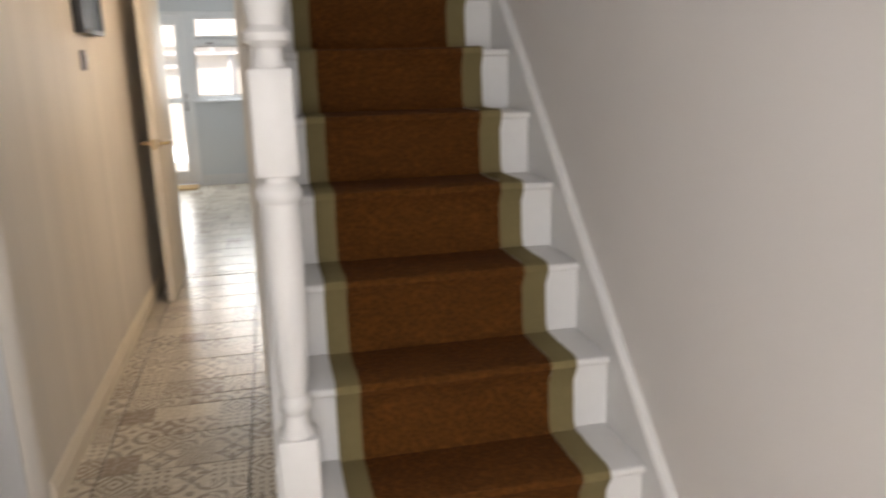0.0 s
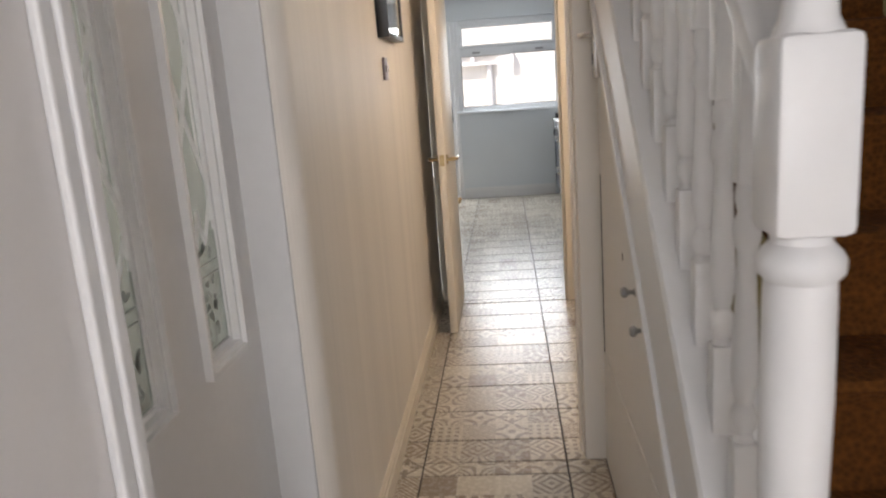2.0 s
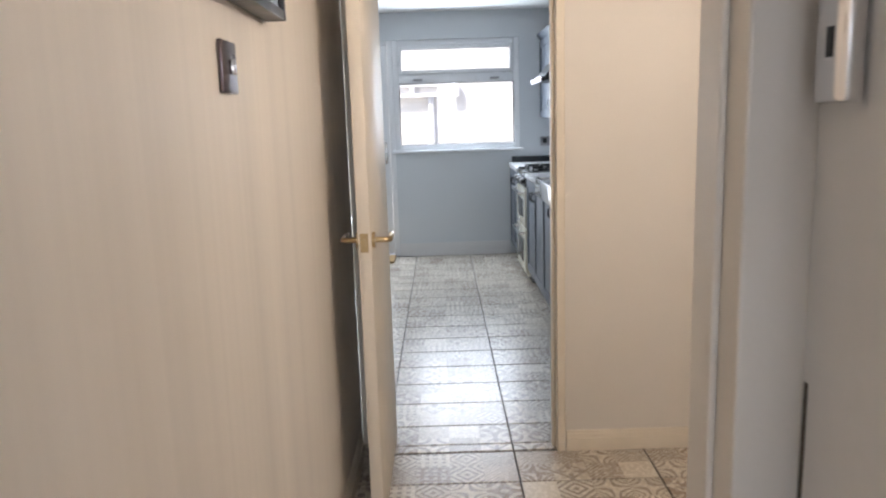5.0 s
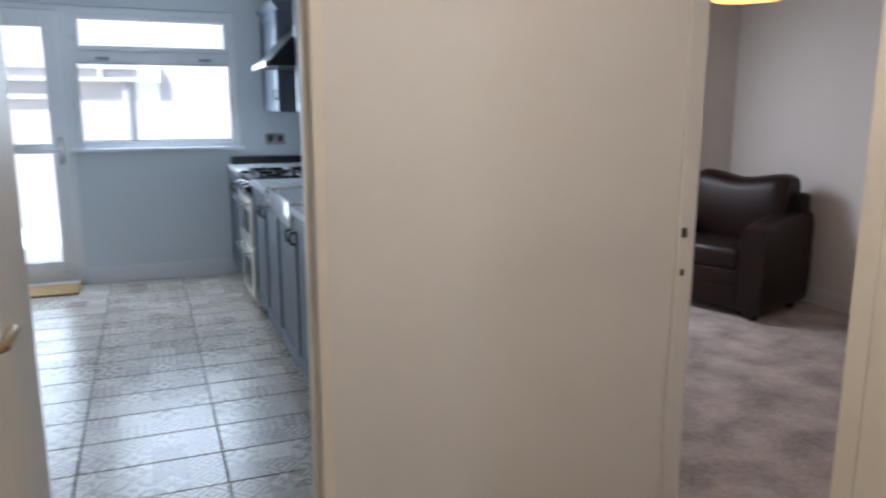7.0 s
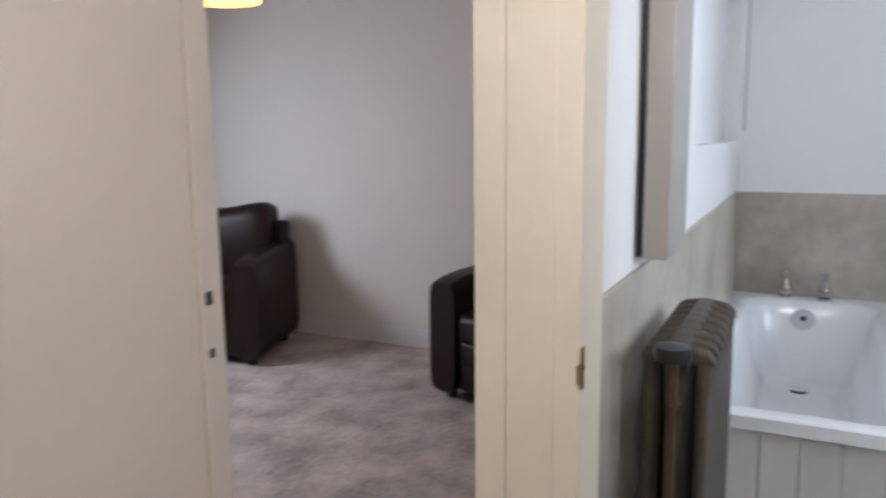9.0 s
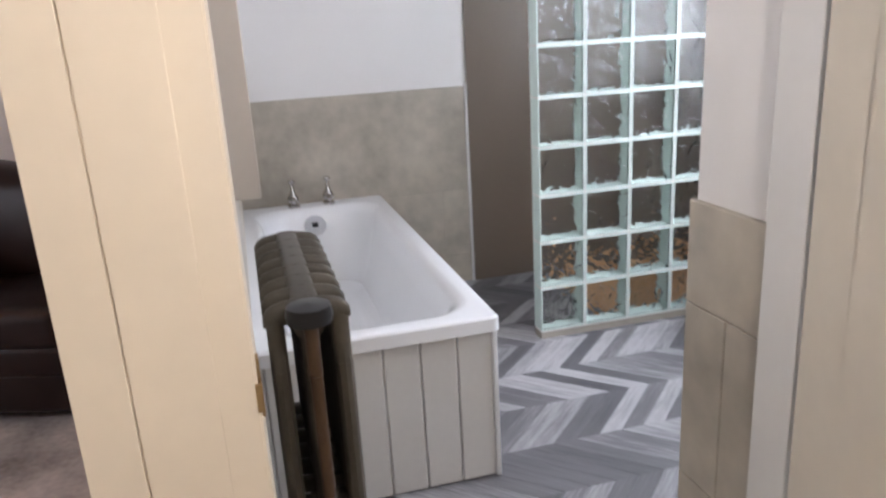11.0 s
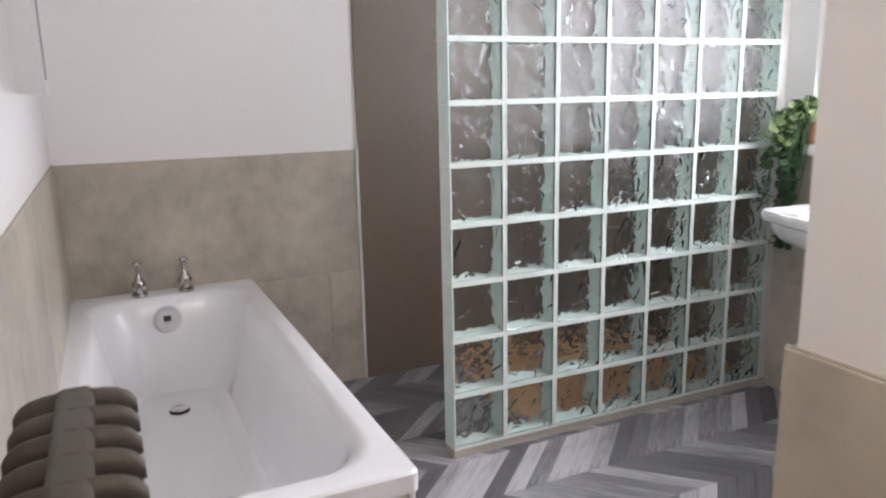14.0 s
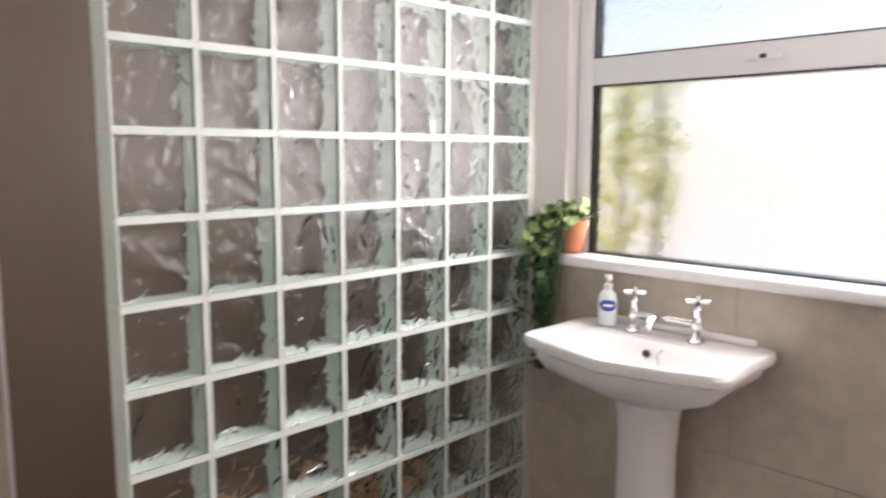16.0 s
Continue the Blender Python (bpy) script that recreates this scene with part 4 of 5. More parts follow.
def hedge():
    t = thing("shrub", (2.85, 1.43, -0.16), "yellow-green shrub close outside the bathroom window", "shrub")
    rnd = random.Random(5)
    stem, crown = bmesh.new(), bmesh.new()
    for k in range(9):
        pts = [Vector((2.82 + 0.02 * k, 1.43, -0.16))]
        for i in range(6):
            pts.append(pts[-1] + Vector((rnd.gauss(0, 0.026) - 0.004 * (4 - k), rnd.gauss(0, 0.012), 0.31)))
        tube(stem, pts, 0.006, 6)
        for i in range(3, 6):
            for _ in range(17 if i > 3 else 3):
                c = pts[i].lerp(pts[i + 1], rnd.random()) + Vector((rnd.gauss(0.0, 0.05), rnd.gauss(0.01, 0.02), rnd.gauss(0, 0.05)))
                c.y = min(c.y, 1.5)
                q = Euler((rnd.uniform(-0.9, 0.9), rnd.uniform(0, 6), rnd.uniform(-0.8, 0.8))).to_matrix()
                s = rnd.uniform(0.024, 0.046)
                vs = [crown.verts.new(c + q @ (Vector(p) * s)) for p in ((-1, 0, 0), (-0.2, 0.06, -0.42), (1, 0, 0), (-0.2, 0.06, 0.42))]
                crown.faces.new(vs)
    part("stem", stem, LEAF, t)
    part("crown", crown, HEDGE, t)


hedge()


# ---- kitchen units ----
FX, WX = 0.275, 0.883


def shaker_door(parent, x, y0, y1, z0, z1, handle_y=None, name="door"):
    bm = bbox(x - 0.012, y0 + 0.002, z0, x, y1 - 0.002, z1, bevel=0.002)
    w = 0.06
    for r in ((x - 0.020, y0 + 0.002, z0, x - 0.0115, y0 + w, z1), (x - 0.020, y1 - w, z0, x - 0.0115, y1 - 0.002, z1), (x - 0.020, y0 + w, z0, x - 0.0115, y1 - w, z0 + w), (x - 0.020, y0 + w, z1 - w, x - 0.0115, y1 - w, z1)):
        box(bm, *r, bevel=0.0015, seg=1)
    d = part(name, bm, CABINET, parent)
    if handle_y is not None:
        zc = z1 - 0.10 if z0 < 0.5 else z0 + 0.12
        part("handle", tube(bmesh.new(), [(x - 0.018, handle_y, zc - 0.03), (x - 0.042, handle_y, zc - 0.024), (x - 0.045, handle_y, zc), (x - 0.042, handle_y, zc + 0.024), (x - 0.018, handle_y, zc + 0.03)], 0.006), BLACK, d, "dark cup handle")


def base_cabinet(y0, y1, doors):
    t = thing("base_cabinet", ((FX + WX) / 2, (y0 + y1) / 2, 0), "slate grey shaker base cabinet under the worktop", "cabinet", "kitchen base cabinets")
    part("body", boxes((FX, y0 + 0.001, 0.12, WX, y1 - 0.001, 0.868)), CABINET, t)
    part("plinth", boxes((FX + 0.05, y0 + 0.001, 0.002, WX, y1 - 0.001, 0.12)), CABINET, t)
    w = (y1 - y0) / doors
    for i in range(doors):
        a, b = y0 + i * w, y0 + (i + 1) * w
        shaker_door(t, FX, a, b, 0.13, 0.86, b - 0.05 if i % 2 == 0 else a + 0.05)
    return t


base_cabinet(8.88, 9.645, 2)
base_cabinet(7.35, 8.24, 2)
base_cabinet(6.35, 7.35, 2)
base_cabinet(5.75, 6.35, 1)


def worktop():
    t = thing("worktop", (0.57, 7.5, 0.87), "pale speckled worktop with black upstand", "worktop")
    part("slab", boxes((FX - 0.03, 8.88, 0.87, WX, 9.645, 0.908), (FX - 0.03, 5.75, 0.87, WX, 8.24, 0.908), bevel=0.004), WORKTOP, t)
    part("upstand", boxes((FX, 9.625, 0.908, WX, 9.647, 0.965), (0.86, 5.75, 0.908, WX, 9.625, 0.965)), UPSTAND, t)


worktop()


def sink():
    t = thing("sink", (0.55, 7.2, 0.905), "white ceramic sink let into the worktop", "sink")
    bm = boxes((FX - 0.035, 6.85, 0.80, FX - 0.005, 7.60, 0.925), (0.78, 6.85, 0.9, 0.82, 7.60, 0.925), (FX - 0.005, 6.85, 0.9, 0.78, 6.89, 0.925), (FX - 0.005, 7.56, 0.9, 0.78, 7.60, 0.925), bevel=0.008)
    part("rim", bm, PORCELAIN, t)
    part("bowl", boxes((FX - 0.005, 6.89, 0.905, 0.78, 7.56, 0.912)), PORCELAIN, t)
    part("tap", tube(bmesh.new(), [(0.80, 7.22, 0.92), (0.80, 7.22, 1.12), (0.78, 7.22, 1.17), (0.72, 7.22, 1.19), (0.66, 7.22, 1.17), (0.64, 7.22, 1.12)], 0.012), CHROME, t)


sink()


def cooker():
    t = thing("cooker", (0.56, 8.56, 0), "cream double oven cooker with black gas hob", "cooker")
    y0, y1 = 8.25, 8.87
    part("body", bbox(FX - 0.015, y0, 0.06, WX - 0.01, y1, 0.885, bevel=0.006), CREAM, t)
    part("plinth", boxes((FX + 0.03, y0 + 0.02, 0.002, WX - 0.02, y1 - 0.02, 0.06)), BLACK, t)
    part("hob", bbox(FX - 0.02, y0, 0.885, WX - 0.01, y1, 0.915, bevel=0.004), DARKGLASS, t)
    for bx in (0.42, 0.70):
        for by in (8.41, 8.71):
            g = part("pan_support", boxes((bx - 0.11, by - 0.006, 0.925, bx + 0.11, by + 0.006, 0.945), (bx - 0.006, by - 0.11, 0.925, bx + 0.006, by + 0.11, 0.945), (bx - 0.11, by - 0.11, 0.915, bx - 0.1, by + 0.11, 0.94), (bx + 0.1, by - 0.11, 0.915, bx + 0.11, by + 0.11, 0.94)), CASTBLACK, t)
            part("burner", turn(bmesh.new(), bx, by, ((0.05, 0.914), (0.05, 0.924), (0.035, 0.93), (0.0, 0.931)), 16), CASTBLACK, t)
    part("control_panel", bbox(FX - 0.03, y0 + 0.005, 0.79, FX - 0.012, y1 - 0.005, 0.88, bevel=0.004), DARKGLASS, t)
    for i in range(6):
        yk = y0 + 0.06 + i * 0.1
        bm = bmesh.new()
        tube(bm, [(FX - 0.03, yk, 0.835), (FX - 0.058, yk, 0.835)], 0.02, 14)
        part("knob", bm, CHROME if i % 2 else BLACK, t)
    for z0, z1 in ((0.46, 0.775), (0.09, 0.445)):
        d = part("oven_door", bbox(FX - 0.035, y0 + 0.008, z0, FX - 0.014, y1 - 0.008, z1, bevel=0.006), CREAM, t)
        part("oven_window", bbox(FX - 0.0375, y0 + 0.11, z0 + 0.07, FX - 0.0345, y1 - 0.11, z1 - 0.09, bevel=0.001), DARKGLASS, d)
        part("handle", tube(bmesh.new(), [(FX - 0.034, y0 + 0.06, z1 - 0.035), (FX - 0.075, y0 + 0.06, z1 - 0.035), (FX - 0.075, y1 - 0.06, z1 - 0.035), (FX - 0.034, y1 - 0.06, z1 - 0.035)], 0.010), CHROME, d)


cooker()


def wall_cabinet(y0, y1, z0, z1):
    t = thing("wall_cabinet", (0.7, (y0 + y1) / 2, z0), "slate grey wall cabinet with moulded cornice", "cabinet", "kitchen wall cabinets")
    part("body", boxes((0.575, y0, z0, WX, y1, z1)), CABINET, t)
    shaker_door(t, 0.575, y0, y1, z0 + 0.005, z1 - 0.005, y0 + 0.06)
    bm = bmesh.new()
    loft(bm, [[(x, y, z) for x, z in ((0.57, z1), (0.53, z1 + 0.05), (0.53, z1 + 0.065), (WX, z1 + 0.065), (WX, z1))] for y in (y0 - 0.01, y1)])
    part("cornice", bm, CABINET, t)


wall_cabinet(8.90, 9.645, 1.33, 2.05)
wall_cabinet(7.35, 8.22, 1.33, 2.05)


def hood():
    t = thing("cooker_hood", (0.65, 8.56, 1.6), "black sloping cooker hood with steel front rail", "cooker hood")
    bm = bmesh.new()
    loft(bm, [[(x, y, z) for x, z in ((0.40, 1.625), (0.40, 1.65), (0.66, 1.93), (WX, 1.93), (WX, 1.625))] for y in (8.25, 8.88)])
    part("canopy", bm, BLACK, t)
    part("front_rail", bbox(0.375, 8.24, 1.615, 0.402, 8.89, 1.655, bevel=0.005), BRONZE, t)


hood()


def socket(x0, x1, z0, z1, y):
    t = thing("wall_socket", ((x0 + x1) / 2, y, z0), "brushed steel double socket above the worktop", "socket")
    part("faceplate", bbox(x0, y - 0.008, z0, x1, y - 0.0005, z1, bevel=0.002), STEEL, t)
    for xc in ((x0 * 3 + x1) / 4, (x0 + x1 * 3) / 4):
        part("outlet", boxes((xc - 0.02, y - 0.0095, z0 + 0.025, xc + 0.02, y - 0.0078, z1 - 0.02)), BLACK, t)


socket(0.56, 0.72, 1.06, 1.15, 9.65)


# ---- living room ----
def armchair():
    t = thing("armchair", (3.6, 7.5, 0), "dark brown leather armchair with square padded arms", "armchair", "living room armchairs")
    x0, x1, y0, y1 = 3.27, 3.94, 7.06, 7.98
    for n, (a, b) in enumerate(((y0, y0 + 0.17), (y1 - 0.17, y1))):
        bm = bmesh.new()
        rows_ = []
        for k in range(13):
            f = k / 12
            x = x0 + f * (x1 - x0)
            top = 0.645 + 0.03 * f - 0.035 * (1 - f) ** 8
            ring = []
            for i in range(16):
                an = math.pi * 2 * i / 16
                cy, cz = math.cos(an), math.sin(an)
                yy = (a + b) / 2 + (b - a) / 2 * math.copysign(abs(cy) ** 0.42, cy)
                zz = 0.05 + (top - 0.05) * (0.5 + 0.5 * math.copysign(abs(cz) ** 0.3, cz))
                ring.append((x, yy, zz))
            rows_.append(ring)
        loft(bm, rows_)
        part("arm", bm, LEATHER, t)
    yi0, yi1 = y0 + 0.165, y1 - 0.165
    part("base", bbox(x0 + 0.03, yi0, 0.06, x1, yi1, 0.24, bevel=0.025, seg=3), LEATHER, t)
    part("front_rail", bbox(x0 + 0.02, yi0, 0.20, x1 - 0.1, yi1, 0.33, bevel=0.03, seg=3), LEATHER, t)
    part("seat_cushion", bbox(x0 + 0.005, yi0 + 0.004, 0.31, x1 - 0.12, yi1 - 0.004, 0.47, bevel=0.05, seg=4), LEATHER, t)
    bm = bmesh.new()
    rows_ = []
    for k in range(15):
        f = k / 14
        y = yi0 - 0.06 + f * (yi1 - yi0 + 0.12)
        dip = 0.045 * math.exp(-((f - 0.5) / 0.28) ** 2)
        end = 0.03 * (abs(2 * f - 1) ** 14)
        top = 0.93 - dip - end
        ring = []
        for i in range(16):
            an = 2 * math.pi * i / 16
            cx, cz = math.cos(an), math.sin(an)
            zz = 0.42 + (top - 0.42) * (0.5 + 0.5 * math.copysign(abs(cz) ** 0.5, cz))
            xx = x1 - 0.14 + 0.08 * (zz - 0.42) + (0.13 - end) * math.copysign(abs(cx) ** 0.6, cx)
            ring.append((xx, y, zz))
        rows_.append(ring)
    loft(bm, rows_)
    part("back_cushion", bm, LEATHER, t)
    part("back", bbox(x1 - 0.10, y0 + 0.03, 0.06, x1 + 0.005, y1 - 0.03, 0.80, bevel=0.03, seg=3), LEATHER, t)
    for lx in (x0 + 0.08, x1 - 0.08):
        for ly in (y0 + 0.08, y1 - 0.08):
            part("foot", turn(bmesh.new(), lx, ly, ((0.025, 0.0045), (0.032, 0.07)), 12), BLACK, t)
    return t


chair = armchair()
copy_thing(chair, pose(3.365, 5.175, 0, 0, 0, -18))
chair.location, chair.rotation_euler = (3.37, 7.37, 0), (0, 0, radians(18))


def pendant():
    t = thing("pendant_lamp", (2.1, 6.0, 1.8), "lit amber drum shade hanging from the living room ceiling", "lamp")
    bm = bmesh.new()
    seg = 32
    loft(bm, [[(2.1 + r * math.cos(2 * math.pi * i / seg), 6.0 + r * math.sin(2 * math.pi * i / seg), z) for i in range(seg)] for r, z in ((0.15, 1.825), (0.145, 1.93), (0.13, 2.05), (0.127, 2.05), (0.142, 1.93), (0.147, 1.828))], False, False)
    part("shade", bm, SHADE, t)
    part("flex", tube(bmesh.new(), [(2.1, 6.0, 2.0), (2.1, 6.0, 2.399)], 0.004, 8), UPVC, t)
    part("ceiling_rose", turn(bmesh.new(), 2.1, 6.0, ((0.05, 2.399), (0.045, 2.38), (0.015, 2.365)), 20), UPVC, t)


pendant()


# unseen pendant made up to carry the added lobby lamp
def lobby_fill_light():
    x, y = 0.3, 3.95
    t = thing("pendant_bulb", (x, y, 1.74), "added unseen opal bulb on a white flex, lighting the lobby", "lamp")
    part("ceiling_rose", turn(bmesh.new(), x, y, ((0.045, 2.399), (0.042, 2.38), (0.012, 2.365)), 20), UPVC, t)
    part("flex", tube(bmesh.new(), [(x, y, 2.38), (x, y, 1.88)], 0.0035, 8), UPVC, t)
    ob = part("bulb", turn(bmesh.new(), x, y, ((0.014, 1.88), (0.018, 1.855), (0.045, 1.82), (0.05, 1.79), (0.04, 1.755), (0.0, 1.74)), 24), FILLGLASS, t)
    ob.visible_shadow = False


lobby_fill_light()


# ---- bathroom ----
BX0, BX1, BY0, BY1, RIM = 2.178, 3.965, 3.678, 4.366, 0.528


def rounded_rect(x0, y0, x1, y1, r, z, n=8):
    pts = []
    for cx, cy, a0 in ((x1 - r, y1 - r, 0), (x0 + r, y1 - r, 90), (x0 + r, y0 + r, 180), (x1 - r, y0 + r, 270)):
        for i in range(n + 1):
            a = radians(a0 + 90 * i / n)
            pts.append((cx + r * math.cos(a), cy + r * math.sin(a), z))
    return pts


def bathtub():
    t = thing("bathtub", (3.07, 4.02, 0), "white enamelled bath set along the wall", "bath")
    bm = bmesh.new()
    R_ = rounded_rect
    rings = [R_(BX0 + 0.02, BY0 + 0.02, BX1 - 0.02, BY1 - 0.02, 0.02, RIM - 0.05), R_(BX0, BY0, BX1, BY1, 0.02, RIM - 0.045), R_(BX0, BY0, BX1, BY1, 0.02, RIM - 0.006), R_(BX0 + 0.006, BY0 + 0.006, BX1 - 0.006, BY1 - 0.006, 0.02, RIM),
             R_(BX0 + 0.06, BY0 + 0.045, BX1 - 0.10, BY1 - 0.045, 0.12, RIM), R_(BX0 + 0.075, BY0 + 0.056, BX1 - 0.11, BY1 - 0.056, 0.13, RIM - 0.004), R_(BX0 + 0.092, BY0 + 0.07, BX1 - 0.122, BY1 - 0.07, 0.14, RIM - 0.016), R_(BX0 + 0.11, BY0 + 0.082, BX1 - 0.132, BY1 - 0.082, 0.14, RIM - 0.04), R_(BX0 + 0.15, BY0 + 0.10, BX1 - 0.147, BY1 - 0.10, 0.14, RIM - 0.12),
             R_(BX0 + 0.24, BY0 + 0.138, BX1 - 0.172, BY1 - 0.138, 0.14, RIM - 0.27), R_(BX0 + 0.33, BY0 + 0.175, BX1 - 0.20, BY1 - 0.175, 0.13, RIM - 0.36), R_(BX0 + 0.42, BY0 + 0.215, BX1 - 0.27, BY1 - 0.215, 0.10, RIM - 0.385)]
    loft(bm, rings, False, True)
    part("tub", bm, ACRYLIC, t)
    bx = BX1 - 0.148
    bm = bmesh.new()
    tube(bm, [(bx + 0.01, 4.035, 0.445), (bx - 0.014, 4.035, 0.445)], 0.051, 24)
    cover = part("overflow_cover", bm, CHROME, t)
    part("overflow_slot", bbox(bx - 0.0165, 4.022, 0.440, bx - 0.0135, 4.050, 0.462, bevel=0.001), BLACK, cover)
    # black disc laid under the waste, drawing the shade at its rim
    part("waste_shadow_gap", turn(bmesh.new(), 3.63, 4.035, ((0.037, 0.1434), (0.037, 0.1452), (0.0, 0.1453)), 24), BLACK, t, "black disc for the dark shade round the waste")
    bm = turn(bmesh.new(), 3.63, 4.035, ((0.029, 0.1445), (0.033, 0.153), (0.026, 0.157), (0.0, 0.1575)), 24)
    part("waste", bm, CHROME, t)
    for y in (3.95, 4.12):
        x, z = 3.895, RIM
        bm = turn(bmesh.new(), x, y, ((0.029, z - 0.001), (0.030, z + 0.010), (0.019, z + 0.016), (0.018, z + 0.022), (0.026, z + 0.034), (0.026, z + 0.050), (0.016, z + 0.066), (0.009, z + 0.085), (0.007, z + 0.108), (0.008, z + 0.116)), 18)
        tap = part("tap", bm, NICKEL, t, "chrome pillar bath tap")
        bm = bmesh.new()
        tube(bm, [(x, y, z + 0.046), (x - 0.032, y, z + 0.044), (x - 0.048, y, z + 0.030)], 0.010, 12)
        part("spout", bm, NICKEL, tap)
        part("tap_head", turn(bmesh.new(), x, y, ((0.008, z + 0.114), (0.015, z + 0.120), (0.017, z + 0.127), (0.011, z + 0.135), (0.0, z + 0.137)), 14), NICKEL, tap)
    return t


bathtub()


def bath_panel():
    t = thing("bath_panel", (2.2, 3.7, 0), "pale grey tongue-and-groove bath panel", "bath panel")
    y = BY0 + 0.02
    while y < BY1 - 0.02:
        b = min(y + 0.108, BY1 - 0.006)
        part("board", bbox(BX0 + 0.018, y + 0.0015, 0.004, BX0 + 0.032, b - 0.0015, RIM - 0.047, bevel=0.004, seg=1), PANEL, t)
        y = b
    x = BX0 + 0.034
    while x < BX1 - 0.02:
        b = min(x + 0.108, BX1 - 0.004)
        part("board", bbox(x + 0.0015, BY0 + 0.018, 0.004, b - 0.0015, BY0 + 0.032, RIM - 0.047, bevel=0.004, seg=1), PANEL, t)
        x = b
    part("corner_bead", bbox(BX0 + 0.010, BY0 + 0.008, 0.004, BX0 + 0.026, BY0 + 0.024, RIM - 0.02, bevel=0.003), GLOSS, t)
    part("backing", boxes((BX0 + 0.034, BY0 + 0.036, 0.004, BX0 + 0.04, BY1 - 0.01, RIM - 0.06)), PANEL, t)


bath_panel()


def column_radiator():
    t = thing("column_radiator", (1.66, 4.26, 0), "dark pewter cast-iron column radiator by the bathroom door", "radiator")
    y0, y1, z0, z1 = 4.185, 4.325, 0.07, 0.92
    p, n, x0 = 0.0613, 8, 1.435

    m = (y0 + y1) / 2

    def lobe(bm, x, zt, zb, hw):
        """Rounded fin head: full in the middle, falling away and closing at both ends."""
        rings = []
        for f in (-1.0, -0.97, -0.88, -0.72, -0.5, -0.25, 0.0, 0.25, 0.5, 0.72, 0.88, 0.97, 1.0):
            k = math.sqrt(max(1 - abs(f) ** 5, 0.04))
            top, w = zb + (zt - zb) * (0.42 + 0.58 * k) - 0.006 * abs(f), hw * (0.45 + 0.55 * k)
            mid = (top + zb) / 2
            rings.append([(x + w * math.cos(a), m + f * (y1 - y0) / 2, mid + (top - zb) / 2 * math.copysign(abs(math.sin(a)) ** 0.85, math.sin(a))) for a in [2 * math.pi * i / 16 for i in range(16)]])
        loft(bm, rings)

    def section(x):
        bm = bmesh.new()
        hw = 0.022
        for yc in (y0 + 0.018, m, y1 - 0.018):
            loft(bm, [[(x + hw * math.cos(a), yc + 0.0155 * math.sin(a), z) for a in [2 * math.pi * i / 10 for i in range(10)]] for z in (z0 + 0.03, z1 - 0.12)])
        lobe(bm, x, z1, z1 - 0.045, 0.0118)
        for yc in (y0 + 0.018, m, y1 - 0.018):
            loft(bm, [[(x + w * math.cos(a), yc + 0.015 * math.sin(a), z) for a in [2 * math.pi * i / 10 for i in range(10)]] for z, w in ((z1 - 0.121, 0.022), (z1 - 0.09, 0.011), (z1 - 0.03, 0.010))])
        lobe(bm, x, z0 + 0.075, z0, 0.0185)
        box(bm, x - 0.012, y0 + 0.018, 0.485, x + 0.012, y1 - 0.018, 0.515, bevel=0.008, seg=2)
        bmesh.ops.recalc_face_normals(bm, faces=bm.faces)
        return bm

    for i in range(n):
        part("section", section(x0 + (i + 0.5) * p), IRON, t)
    part("top_spine", bbox(x0 + 0.012, m - 0.022, z1 - 0.036, x0 + n * p - 0.012, m + 0.022, z1 - 0.001, bevel=0.010, seg=3), IRON, t)
    bm = bmesh.new()
    for z in (z0 + 0.035, z1 - 0.045):
        tube(bm, [(x0 + 0.01, 4.255, z), (x0 + n * p - 0.01, 4.255, z)], 0.024, 14)
    part("nipple", bm, IRON, t)
    for x in (x0 + 0.027, x0 + (n - 0.5) * p):
        part("foot", boxes((x - 0.02, y0 + 0.005, 0.001, x + 0.02, y0 + 0.04, z0 + 0.02), (x - 0.02, y1 - 0.04, 0.001, x + 0.02, y1 - 0.005, z0 + 0.02), bevel=0.006), IRON, t)
    v = part("valve", tube(bmesh.new(), [(x0 + 0.01, 4.255, 0.80), (x0 - 0.022, 4.255, 0.80), (x0 - 0.036, 4.255, 0.815), (x0 - 0.036, 4.255, 0.905)], 0.0115, 14), COPPER, t, "brown painted valve")
    bm = turn(bmesh.new(), x0 - 0.036, 4.255, ((0.014, 0.895), (0.034, 0.901), (0.037, 0.913), (0.034, 0.928), (0.0, 0.932)), 18)
    part("wheel_head", bm, BLACK, v)
    part("pipe", tube(bmesh.new(), [(x0 - 0.036, 4.255, 0.81), (x0 - 0.036, 4.255, 0.60), (x0 - 0.04, 4.27, 0.55), (x0 - 0.055, 4.31, 0.50), (x0 - 0.06, 4.335, 0.45), (x0 - 0.06, 4.335, -0.005)], 0.0105, 12), COPPER, v)


column_radiator()


def mirror_cabinet():
    t = thing("wall_cabinet", (1.68, 4.33, 1.06), "slim pale grey bathroom wall cabinet", "cabinet")
    # black slab for the shaded gap between cabinet and wall
    part("carcass", bbox(1.575, 4.354, 1.068, 1.80, 4.369, 1.78, bevel=0.002), BLACK, t)
    part("door", bbox(1.57, 4.300, 1.064, 1.805, 4.3535, 1.784, bevel=0.003), GREIGE, t)


mirror_cabinet()


